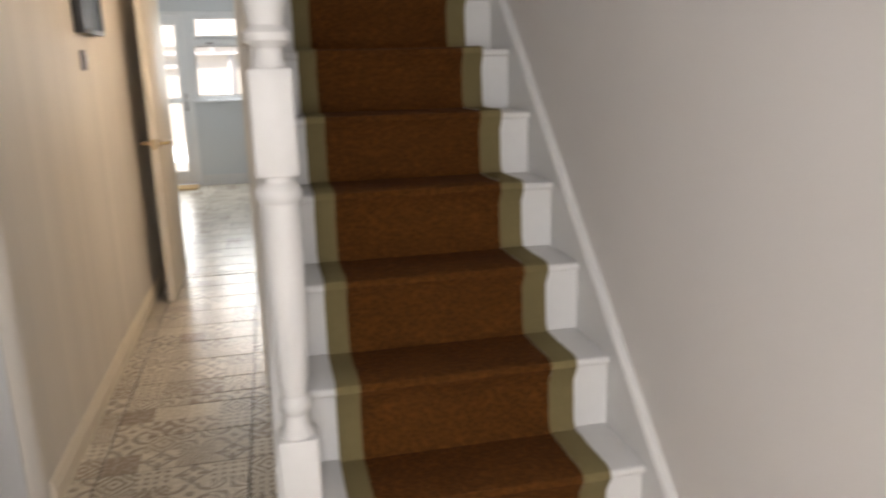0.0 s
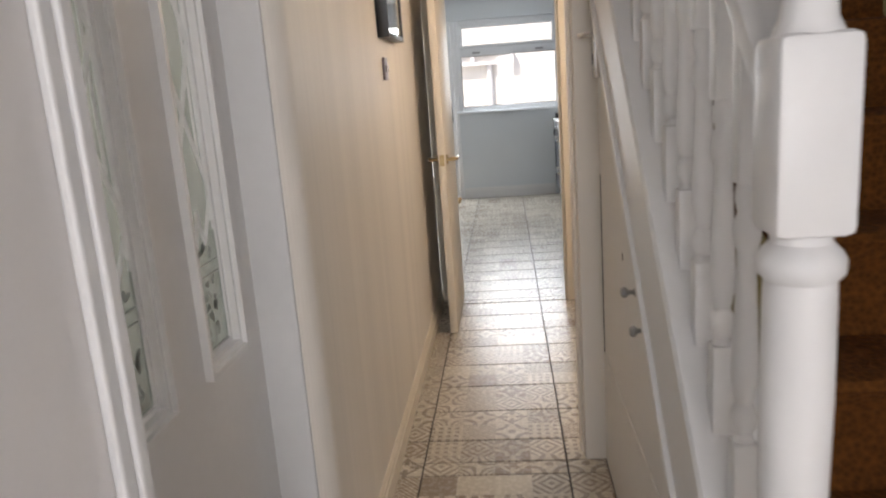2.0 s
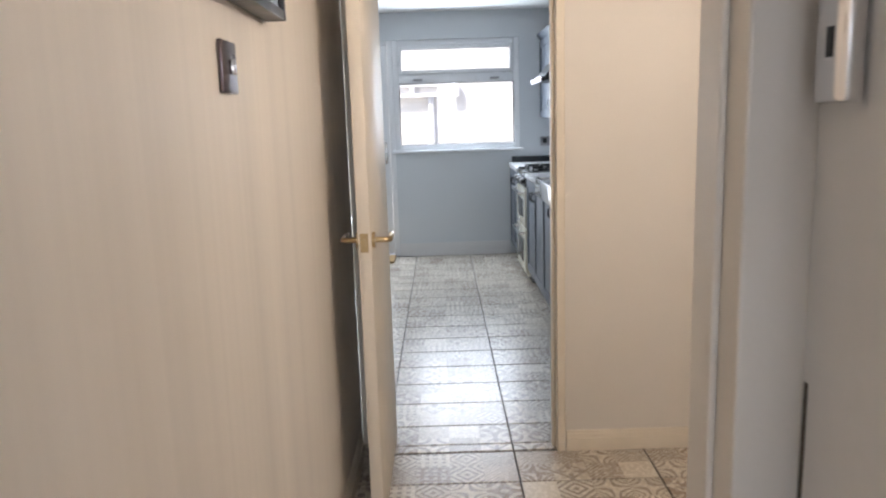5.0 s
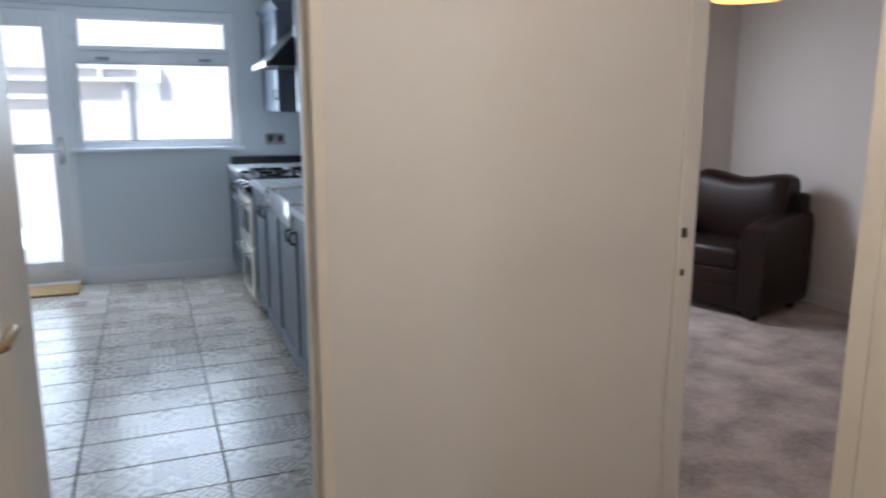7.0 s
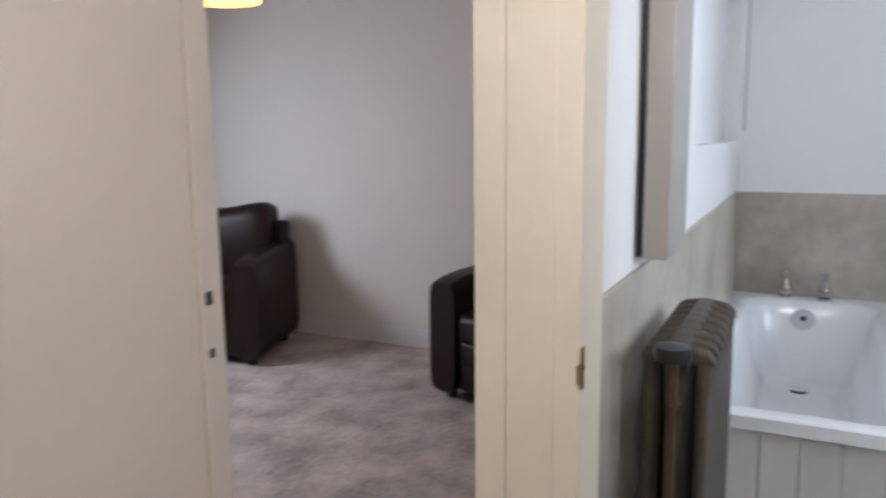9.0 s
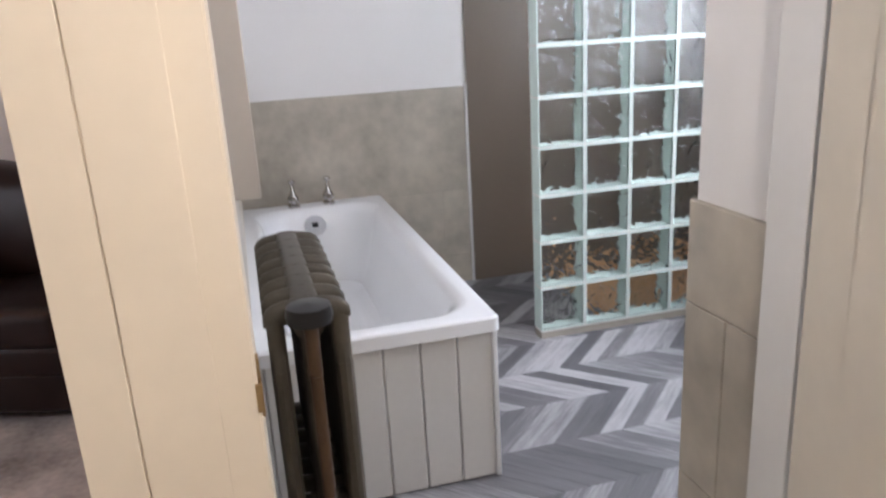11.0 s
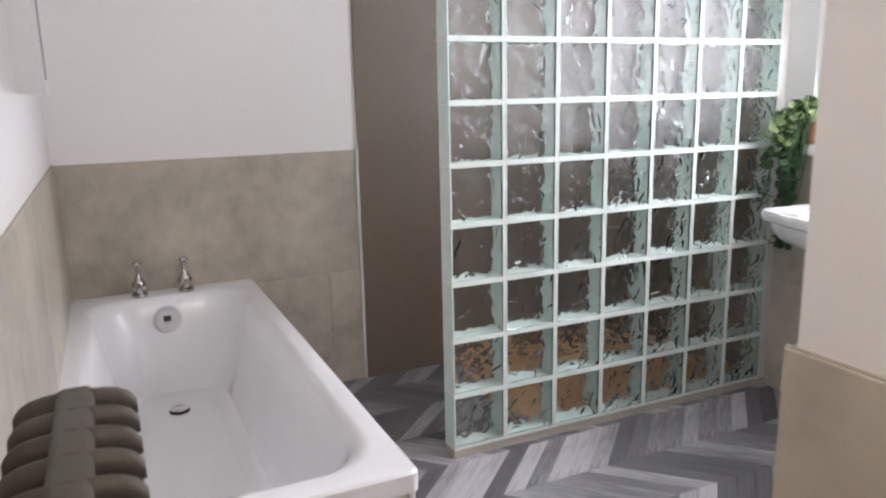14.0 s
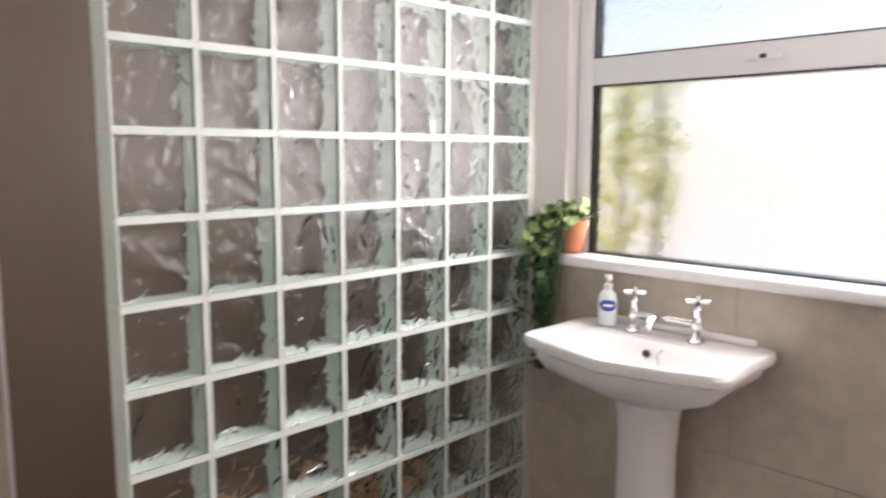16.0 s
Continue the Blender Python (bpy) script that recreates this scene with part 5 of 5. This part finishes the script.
def pull_cord():
    t = thing("pull_cord", (3.80, 4.34, 1.30), "grey light pull cord beside the bath niche", "pull cord")
    part("switch_cap", bbox(3.775, 4.315, 1.95, 3.825, 4.365, 2.01, bevel=0.008), UPVC, t)
    part("cord", tube(bmesh.new(), [(3.80, 4.34, 1.96), (3.80, 4.34, 1.30)], 0.0035, 8), STEEL, t)
    part("toggle", turn(bmesh.new(), 3.80, 4.34, ((0.004, 1.34), (0.010, 1.32), (0.010, 1.29), (0.0, 1.285)), 12), UPVC, t)


pull_cord()


def glass_wall():
    t = thing("glass_block_wall", (3.117, 2.45, 0), "clear glass block shower screen with white mortar", "glass wall")
    X0, X1, Y0, PY, PZ, Z0 = 3.077, 3.157, 3.181, 0.2085, 0.2, 0.036
    heights = (9, 10, 11, 11, 11, 11, 11)
    g = 0.0092
    hy, hz = PY / 2 - g, PZ / 2 - g
    me = bpy.data.meshes.new("glass_block")
    bm = bmesh.new()
    for a, b in ((X0 + 0.003, X0 + 0.012), (X1 - 0.012, X1 - 0.003)):
        box(bm, a, -hy, -hz, b, hy, hz)
    bmesh.ops.recalc_face_normals(bm, faces=bm.faces)
    # the outer faces are smooth, the inner ones rippled
    for f in bm.faces:
        x = f.calc_center_median().x
        f.material_index = 1 if x < X0 + 0.004 or x > X1 - 0.004 else 0
    bm.to_mesh(me)
    bm.free()
    me.materials.append(BLOCKGLASS)
    me.materials.append(BLOCKFACE)
    for c, rows_ in enumerate(heights):
        for r in range(rows_):
            ob = new("glass_block", me)
            ob.parent = t
            ob.matrix_parent_inverse = Matrix.Translation(-t.location)
            ob.location = (0, Y0 - (c + 0.5) * PY, Z0 + (r + 0.5) * PZ)
            ob.visible_shadow = False
    # each block's pale rim, set a little proud of the joints
    rim = bpy.data.meshes.new("block_rim")
    bm = bmesh.new()
    k, q = 0.003, 0.0035
    for s in (-1, 1):
        box(bm, X0, s * hy - (0 if s > 0 else PY / 2 - hy - k), -PZ / 2 + k, X1, s * hy + (PY / 2 - hy - k if s > 0 else 0), PZ / 2 - k, bevel=0.002, seg=1)
        box(bm, X0, -hy, s * hz - (0 if s > 0 else PZ / 2 - hz - k), X1, hy, s * hz + (PZ / 2 - hz - k if s > 0 else 0))
    bm.to_mesh(rim)
    bm.free()
    rim.materials.append(BLOCKSIDE)
    for ob in list(t.children):
        if ob.name.startswith("glass_block"):
            e_ = new("block_rim", rim)
            e_.parent = ob
    bm = bmesh.new()
    e = 0.0034
    for c in range(1, 7):
        y = Y0 - c * PY
        box(bm, X0 + 0.002, y - e, Z0, X1 - 0.002, y + e, Z0 + heights[c] * PZ + e)
    for r in range(12):
        cols = [c for c in range(7) if heights[c] >= r]
        if cols:
            box(bm, X0 + 0.0015, Y0 - 7 * PY, Z0 + r * PZ - e, X1 - 0.0015, Y0 - cols[0] * PY - 0.002, Z0 + r * PZ + e)
    box(bm, X0 + 0.004, 1.681, Z0 - e, X1 - 0.004, Y0 - 7 * PY - 0.001, Z0 + 11 * PZ)
    part("mortar", bm, MORTAR, t, smooth=False)
    part("base_joint", boxes((X0 + 0.005, 1.681, 0.0, X1 - 0.005, Y0 - 0.004, Z0 - e)), STONEJOINT, t, "grey sealant joint at the floor")


glass_wall()
tray = thing("shower_mat", (3.55, 2.3, 0), "tan duckboard mat on the shower floor", "shower mat")
for i in range(7):
    part("slat", bbox(3.20 + i * 0.105, 1.71, 0.002, 3.295 + i * 0.105, 2.80, 0.022, bevel=0.004, seg=1), TAN, tray)


def pedestal_basin():
    t = thing("pedestal_basin", (2.5, 1.85, 0), "white traditional pedestal washbasin under the window", "washbasin")
    cx, yb, top = 2.512, 1.684, 0.835
    N = 48

    def ring(w, d0, d1, z, bulge=0.05, sq=0.22):
        """Outline of half width w from depth d0 to d1, its front swept forward in the middle."""
        pts = []
        for i in range(N):
            a = 2 * math.pi * i / N
            c, s = math.cos(a), math.sin(a)
            u = math.copysign(abs(c) ** sq, c)
            v = math.copysign(abs(s) ** sq, s)
            y = (d0 + d1) / 2 + v * (d1 - d0) / 2
            if v > 0:
                y += v * bulge * math.cos(min(abs(u) * 1.25, 1.0) * math.pi / 2 * 1.15)
            waist = 1 - 0.055 * math.exp(-((v + 0.25) / 0.4) ** 2) - 0.03 * max(v - 0.2, 0)
            pts.append((cx + u * w * waist, yb + y, z))
        return pts

    bm = bmesh.new()
    rings = [ring(0.11, 0.03, 0.26, top - 0.175, 0.02), ring(0.20, 0.02, 0.33, top - 0.135, 0.03), ring(0.275, 0.0, 0.37, top - 0.10, 0.045), ring(0.298, 0.0, 0.385, top - 0.07, 0.05), ring(0.302, 0.0, 0.39, top - 0.045, 0.052), ring(0.330, 0.0, 0.402, top - 0.035, 0.054), ring(0.336, 0.0, 0.406, top - 0.015, 0.055), ring(0.332, 0.0, 0.402, top - 0.002, 0.054), ring(0.318, 0.004, 0.392, top, 0.052),
             ring(0.29, 0.012, 0.380, top - 0.006, 0.05), ring(0.235, 0.13, 0.365, top - 0.010, 0.045, 0.7), ring(0.215, 0.145, 0.345, top - 0.03, 0.04, 0.8), ring(0.17, 0.165, 0.31, top - 0.09, 0.03, 0.9), ring(0.09, 0.19, 0.27, top - 0.125, 0.01, 1.0), ring(0.03, 0.215, 0.245, top - 0.13, 0.0, 1.0)]
    loft(bm, rings)
    part("basin", bm, PORCELAIN, t)
    bm = bmesh.new()
    box(bm, cx - 0.26, yb - 0.002, top - 0.004, cx + 0.26, yb + 0.022, top + 0.02, bevel=0.008, seg=3)
    part("back_rail", bm, PORCELAIN, t)
    bm = bmesh.new()
    prof = ((0.150, 0.002), (0.150, 0.025), (0.140, 0.045), (0.128, 0.05), (0.125, 0.075), (0.108, 0.10), (0.094, 0.14), (0.088, 0.30), (0.086, 0.48), (0.092, 0.60), (0.105, 0.67), (0.12, 0.70))
    loft(bm, [[(cx + r * math.copysign(abs(math.cos(a)) ** 0.8, math.cos(a)), yb + 0.155 + r * 0.9 * math.copysign(abs(math.sin(a)) ** 0.8, math.sin(a)), z) for a in [2 * math.pi * i / 32 for i in range(32)]] for r, z in prof])
    part("pedestal", bm, PORCELAIN, t)
    bm = bmesh.new()
    tube(bm, [(cx + 0.01, yb + 0.158, top - 0.045), (cx + 0.01, yb + 0.165, top - 0.046)], 0.012, 14)
    part("overflow", bm, BLACK, t)
    bm = turn(bmesh.new(), cx, yb + 0.23, ((0.028, top - 0.129), (0.026, top - 0.121), (0.012, top - 0.118), (0.01, top - 0.105), (0.0, top - 0.104)), 18)
    part("plug_waste", bm, CHROME, t)
    bm = bmesh.new()
    tube(bm, [(cx - 0.05 + 0.012 * math.sin(i), yb + 0.17 + 0.008 * i, top - 0.02 - 0.012 * i) for i in range(8)], 0.003, 6)
    part("plug_chain", bm, CHROME, t)
    part("waste_pipe", tube(bmesh.new(), [(cx - 0.05, yb + 0.06, 0.215), (cx - 0.16, yb + 0.045, 0.232), (cx - 0.6, yb + 0.04, 0.245), (1.45, yb + 0.04, 0.25)], 0.019, 12), UPVC, t, "white plastic waste pipe")
    # bridge tap
    z = top - 0.004
    tap = part("bridge_tap", tube(bmesh.new(), [(cx + 0.105, yb + 0.075, z + 0.055), (cx - 0.105, yb + 0.075, z + 0.055)], 0.010, 14), CHROME, t, "chrome bridge mixer tap with cross heads")
    part("spout", tube(bmesh.new(), [(cx, yb + 0.072, z + 0.055), (cx, yb + 0.11, z + 0.066), (cx, yb + 0.16, z + 0.060), (cx, yb + 0.18, z + 0.040)], 0.013, 14), CHROME, tap)
    for s in (-1, 1):
        x, y = cx + s * 0.105, yb + 0.075
        bm = turn(bmesh.new(), x, y, ((0.026, z), (0.026, z + 0.006), (0.014, z + 0.014), (0.012, z + 0.035), (0.018, z + 0.045), (0.018, z + 0.065), (0.012, z + 0.075), (0.014, z + 0.10), (0.008, z + 0.108), (0.007, z + 0.125), (0.012, z + 0.128), (0.010, z + 0.14), (0.0, z + 0.142)), 18)
        part("pillar", bm, CHROME, tap)
        bm = bmesh.new()
        for a in (0.4, 0.4 + math.pi / 2):
            dx, dy = 0.033 * math.cos(a), 0.033 * math.sin(a)
            tube(bm, [(x - dx, y - dy, z + 0.122), (x - dx * 0.8, y - dy * 0.8, z + 0.122), (x + dx * 0.8, y + dy * 0.8, z + 0.122), (x + dx, y + dy, z + 0.122)], 0.007, 10)
        part("cross_head", bm, CHROME, tap)


pedestal_basin()


def soap_bottle():
    x, y, z = 2.72, 1.752, 0.831
    t = thing("soap_bottle", (x, y, z), "clear pump bottle of pale green soap with a blue label", "soap bottle")

    def oval(rx, ry, zz):
        return [(x + rx * math.cos(2 * math.pi * i / 20), y + ry * math.sin(2 * math.pi * i / 20), zz) for i in range(20)]

    part("bottle", loft(bmesh.new(), [oval(0.030, 0.020, z), oval(0.034, 0.023, z + 0.006), oval(0.034, 0.023, z + 0.085), oval(0.028, 0.02, z + 0.105), oval(0.013, 0.013, z + 0.118)]), SOAP, t)
    front = [radians(62 + 9 * i) for i in range(13)]
    part("label", loft(bmesh.new(), [[(x + 0.0348 * math.cos(a), y + 0.0238 * math.sin(a), z + 0.068 + k * 0.019 * math.sqrt(max(1 - ((a - front[6]) / (front[-1] - front[6])) ** 2, 0.02))) for a in front] for k in (-1, 1)], False, False, closed=False), BLUE, t, "blue oval label")
    part("label_band", loft(bmesh.new(), [[(x + 0.0350 * math.cos(a), y + 0.0240 * math.sin(a), z + 0.068 + k * 0.004) for a in front[3:10]] for k in (-1, 1)], False, False, closed=False), UPVC, t, "white mark across the label")
    bm = turn(bmesh.new(), x, y, ((0.0145, z + 0.116), (0.0145, z + 0.135), (0.006, z + 0.138), (0.006, z + 0.152), (0.012, z + 0.154), (0.012, z + 0.166), (0.0, z + 0.168)), 16)
    tube(bm, [(x, y, z + 0.16), (x - 0.02, y + 0.022, z + 0.16), (x - 0.03, y + 0.032, z + 0.154)], 0.005, 8)
    part("pump", bm, UPVC, t)


soap_bottle()


def ivy():
    px, py, pz = 2.915, 1.685, 1.048
    t = thing("potted_ivy", (px, py, pz), "trailing ivy in a small terracotta pot on the sill, paler from the sill up", "plant")
    bm = bmesh.new()
    seg = 20
    loft(bm, [[(px + r * math.cos(2 * math.pi * i / seg), py + r * math.sin(2 * math.pi * i / seg), z) for i in range(seg)] for r, z in ((0.036, pz), (0.05, pz + 0.085), (0.056, pz + 0.086), (0.057, pz + 0.11), (0.050, pz + 0.11), (0.048, pz + 0.09))])
    part("pot", bm, TERRA, t)
    rnd = random.Random(11)
    stems, dark, pale = bmesh.new(), bmesh.new(), bmesh.new()

    def leaf(bm_, c, size):
        q = Euler((rnd.uniform(-0.9, 0.9) + 0.9, rnd.uniform(-0.7, 0.7), rnd.uniform(0, 6.28))).to_matrix()
        shape = ((0, -0.55, 0), (0.45, -0.25, 0.08), (0.5, 0.15, 0.05), (0.2, 0.35, 0.03), (0, 0.75, -0.08), (-0.2, 0.35, 0.03), (-0.5, 0.15, 0.05), (-0.45, -0.25, 0.08))
        vs = [bm_.verts.new(c + q @ (Vector(p) * size)) for p in shape]
        mid = bm_.verts.new(c + q @ Vector((0, 0, -0.05 * size)))
        for a, b in zip(vs, vs[1:] + vs[:1]):
            bm_.faces.new((a, b, mid))

    for k in range(50):
        a = rnd.uniform(0, 6.28)
        out, drop = rnd.uniform(0.045, 0.115), rnd.choice((0.05, 0.12, 0.2, 0.28, 0.34, 0.40, 0.52))
        way = Vector((rnd.uniform(-0.35, 0.85) if drop > 0.08 else math.cos(a) * 0.9, rnd.uniform(0.3, 1.25), 0))
        p0 = Vector((px, py, pz + 0.105))
        tip = p0 + way * out + Vector((0.01, 0.0, 0))
        pts = [p0, p0 + way * out * 0.6 + Vector((0, 0, rnd.uniform(0.02, 0.06))), tip]
        fall = [tip + Vector((rnd.gauss(0, 0.006) + 0.012 * f * 8 * drop, rnd.gauss(0, 0.006) + 0.01, -drop * f)) for f in (0.25, 0.5, 0.75, 1.0)]
        pts += fall
        for p in pts[2:]:
            p.y = max(p.y, 1.745 if p.z < pz + 0.01 else 1.66)
            p.x = min(p.x, 3.062)
        tube(stems, pts, 0.0016, 5)
        for i in range(len(pts) - 1):
            for _ in range(5):
                c = pts[i].lerp(pts[i + 1], rnd.random()) + Vector((rnd.gauss(0, 0.015), abs(rnd.gauss(0, 0.012)), rnd.gauss(0, 0.008)))
                if c.x < px + 0.025 and c.y > py and c.z < pz + 0.095:
                    continue
                # paler leaves only above the sill, mixed at random with dark ones
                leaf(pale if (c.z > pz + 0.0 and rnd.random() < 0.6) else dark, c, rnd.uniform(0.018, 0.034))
    for _ in range(50):
        c = Vector((px + rnd.gauss(0, 0.045), py + rnd.gauss(0, 0.03), pz + 0.13 + abs(rnd.gauss(0, 0.022))))
        c.y = max(c.y, 1.64)
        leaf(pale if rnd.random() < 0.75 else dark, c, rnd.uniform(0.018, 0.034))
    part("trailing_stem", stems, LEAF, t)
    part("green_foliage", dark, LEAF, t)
    part("pale_foliage", pale, LEAFPALE, t, "paler leaves from the sill up")


ivy()


# ---- wall tiles of the bathroom ----
def tile_field(name, label, face, plane, a_edges, z_edges, odd=None):
    """Stone tiles on a wall; face names the side that they look to."""
    w = tagged(new(name), label, "wall tiles", kind="structure")
    lo, hi = a_edges[0], a_edges[-1]
    s = 1 if face[0] == "+" else -1
    bm = bmesh.new()

    def slab(bm_, a0, a1, z0, z1, t0, t1, bevel=0.0):
        p0, p1 = sorted((plane + s * t0, plane + s * t1))
        if face[1] == "y":
            box(bm_, a0, p0, z0, a1, p1, z1, bevel=bevel, seg=1)
        else:
            box(bm_, p0, a0, z0, p1, a1, z1, bevel=bevel, seg=1)

    slab(bm, lo, hi, z_edges[0], z_edges[-1], 0.0005, 0.006)
    part("grout", bm, STONEJOINT, w, smooth=False)
    for k, (z0, z1) in enumerate(zip(z_edges, z_edges[1:])):
        shift = 0.3 if k % 2 else 0.0
        edges = [lo] + sorted(e + shift for e in a_edges[1:-1] if lo + 0.05 < e + shift < hi - 0.05) + [hi]
        if shift and len(a_edges) > 2 and a_edges[1] - 0.3 > lo + 0.05:
            edges = sorted(set(edges + [a_edges[1] - 0.3]))
        if odd:
            edges = odd if k % 2 else a_edges
        for a0, a1 in zip(edges, edges[1:]):
            bm = bmesh.new()
            slab(bm, a0 + 0.0015, a1 - 0.0015, z0 + 0.0015, z1 - 0.0015, 0.002, 0.010, 0.0012)
            part("tile", bm, STONE, w, smooth=False)
    return w


tile_field("wall_tiles_tap_end", "stone-look grey-beige tiles at the tap end of the bath", "-x", 3.97, (3.21, 4.366), (0.0, 0.155, 0.51, 1.037), (3.21, 3.35, 3.95, 4.366))
tile_field("wall_tiles_north", "stone-look tiles along the bath wall", "-y", 4.37, (1.21, 1.75, 2.35, 2.95, 3.55, 3.958), (0.0, 0.145, 0.505, 1.04))
tile_field("wall_tiles_return", "stone-look tiles on the return wall by the door", "+y", 3.575, (1.215, 1.31, 1.425), (0.0, 0.16, 0.475, 0.825, 1.012))
tile_field("wall_tiles_return_side", "stone-look tiles on the return wall's side", "+x", 1.415, (1.69, 2.3, 2.9, 3.583), (0.0, 0.16, 0.475, 0.825, 1.012))
tile_field("wall_tiles_window", "stone-look tiles below the bathroom window", "+y", 1.68, (1.42, 2.02, 2.62, 3.075), (0.0, 0.48, 1.006))
structure("trim_tile_edge", boxes((3.954, 3.198, 0.0, 3.971, 3.209, 1.05)), GLOSS, "white tile edge trim", "trim")
structure("wall_shower_panel", boxes((3.952, 1.692, 0.0, 3.9695, 3.196, H), (3.16, 1.6815, 0.0, 3.952, 1.692, H)), SHOWERGREY, "dark grey shower wall panels", "wall")

# ---- floor pieces ----
hall = bpy.data.objects["floor_hall"]
cache = {}


def floor_tile(x0, y0, x1, y1):
    key = (round(x1 - x0, 3), round(y1 - y0, 3))
    if key not in cache:
        bm = bmesh.new()
        w, d = key[0] / 2 - 0.003, key[1] / 2 - 0.0035
        box(bm, -w, -d, -0.006, w, d, 0.0, bevel=0.0015, seg=1)
        me = bpy.data.meshes.new("floor_tile")
        bm.to_mesh(me)
        bm.free()
        me.materials.append(TILE)
        cache[key] = me
    ob = new("floor_tile", cache[key])
    ob.parent = hall
    ob.location = ((x0 + x1) / 2, (y0 + y1) / 2, 0)


TX, TY, TW, TD = -0.16, 3.372, 0.53, 0.2655
for X0, Y0_, X1, Y1_ in ((-0.79, -1.3, 0.88, 1.3), (-0.79, 1.3, -0.016, 3.2), (-0.79, 3.2, 1.05, 5.22), (-0.79, 5.22, 0.05, 5.3), (-2.0, 5.3, 0.883, 9.65)):
    for i in range(math.floor((X0 - TX) / TW), math.ceil((X1 - TX) / TW)):
        for j in range(math.floor((Y0_ - TY) / TD), math.ceil((Y1_ - TY) / TD)):
            a, b = max(TX + i * TW, X0), min(TX + (i + 1) * TW, X1)
            c, d = max(TY + j * TD, Y0_), min(TY + (j + 1) * TD, Y1_)
            if b - a > 0.015 and d - c > 0.015:
                floor_tile(a, c, b, d)

bath_floor = bpy.data.objects["floor_bathroom"]
structure("threshold", boxes((1.05, 3.60, -0.15, 1.2, 4.335, -0.006)), VINYL, "grey vinyl under the bathroom doorway", "threshold")
structure("threshold_living", boxes((1.05, 4.502, -0.15, 1.2, 5.185, 0.003)), CARPET, "carpet edge in the living room doorway", "threshold")
# chevron boards: tips on lines across the room, every board a mitred parallelogram
CW, CP, CX = 0.252, 0.082, 2.045
board_meshes = []
for s in (1, -1):
    axis = Matrix.Rotation(radians(45 if s > 0 else 135), 4, "Z").inverted()
    lo = [axis @ Vector(p) for p in ((-s * CW / 2, -CW / 2 - CP / 2 + 0.0008, 0), (-s * CW / 2, -CW / 2 + CP / 2 - 0.0008, 0), (s * CW / 2, CW / 2 + CP / 2 - 0.0008, 0), (s * CW / 2, CW / 2 - CP / 2 + 0.0008, 0))]
    bm = bmesh.new()
    loft(bm, [[p + Vector((0, 0, z)) for p in lo] for z in (-0.006, 0.001)])
    bmesh.ops.recalc_face_normals(bm, faces=bm.faces)
    me = bpy.data.meshes.new("floor_board")
    bm.to_mesh(me)
    bm.free()
    me.materials.append(VINYL)
    board_meshes.append((me, axis.inverted()))
for k in range(-4, 8):
    # columns lean alternately; even ones rise away from the tip line at their left
    x = CX + (k + 0.5) * CW
    me, turned = board_meshes[0 if k % 2 == 0 else 1]
    for j in range(-2, 36):
        y = 1.66 + j * CP
        if y > 4.44 or (x < 1.4 and y < 3.45) or (x > BX0 + 0.2 and y > BY0 + 0.2) or y < 1.62:
            continue
        ob = new("floor_board", me)
        ob.parent = bath_floor
        ob.matrix_local = Matrix.Translation((x, y, 0)) @ turned
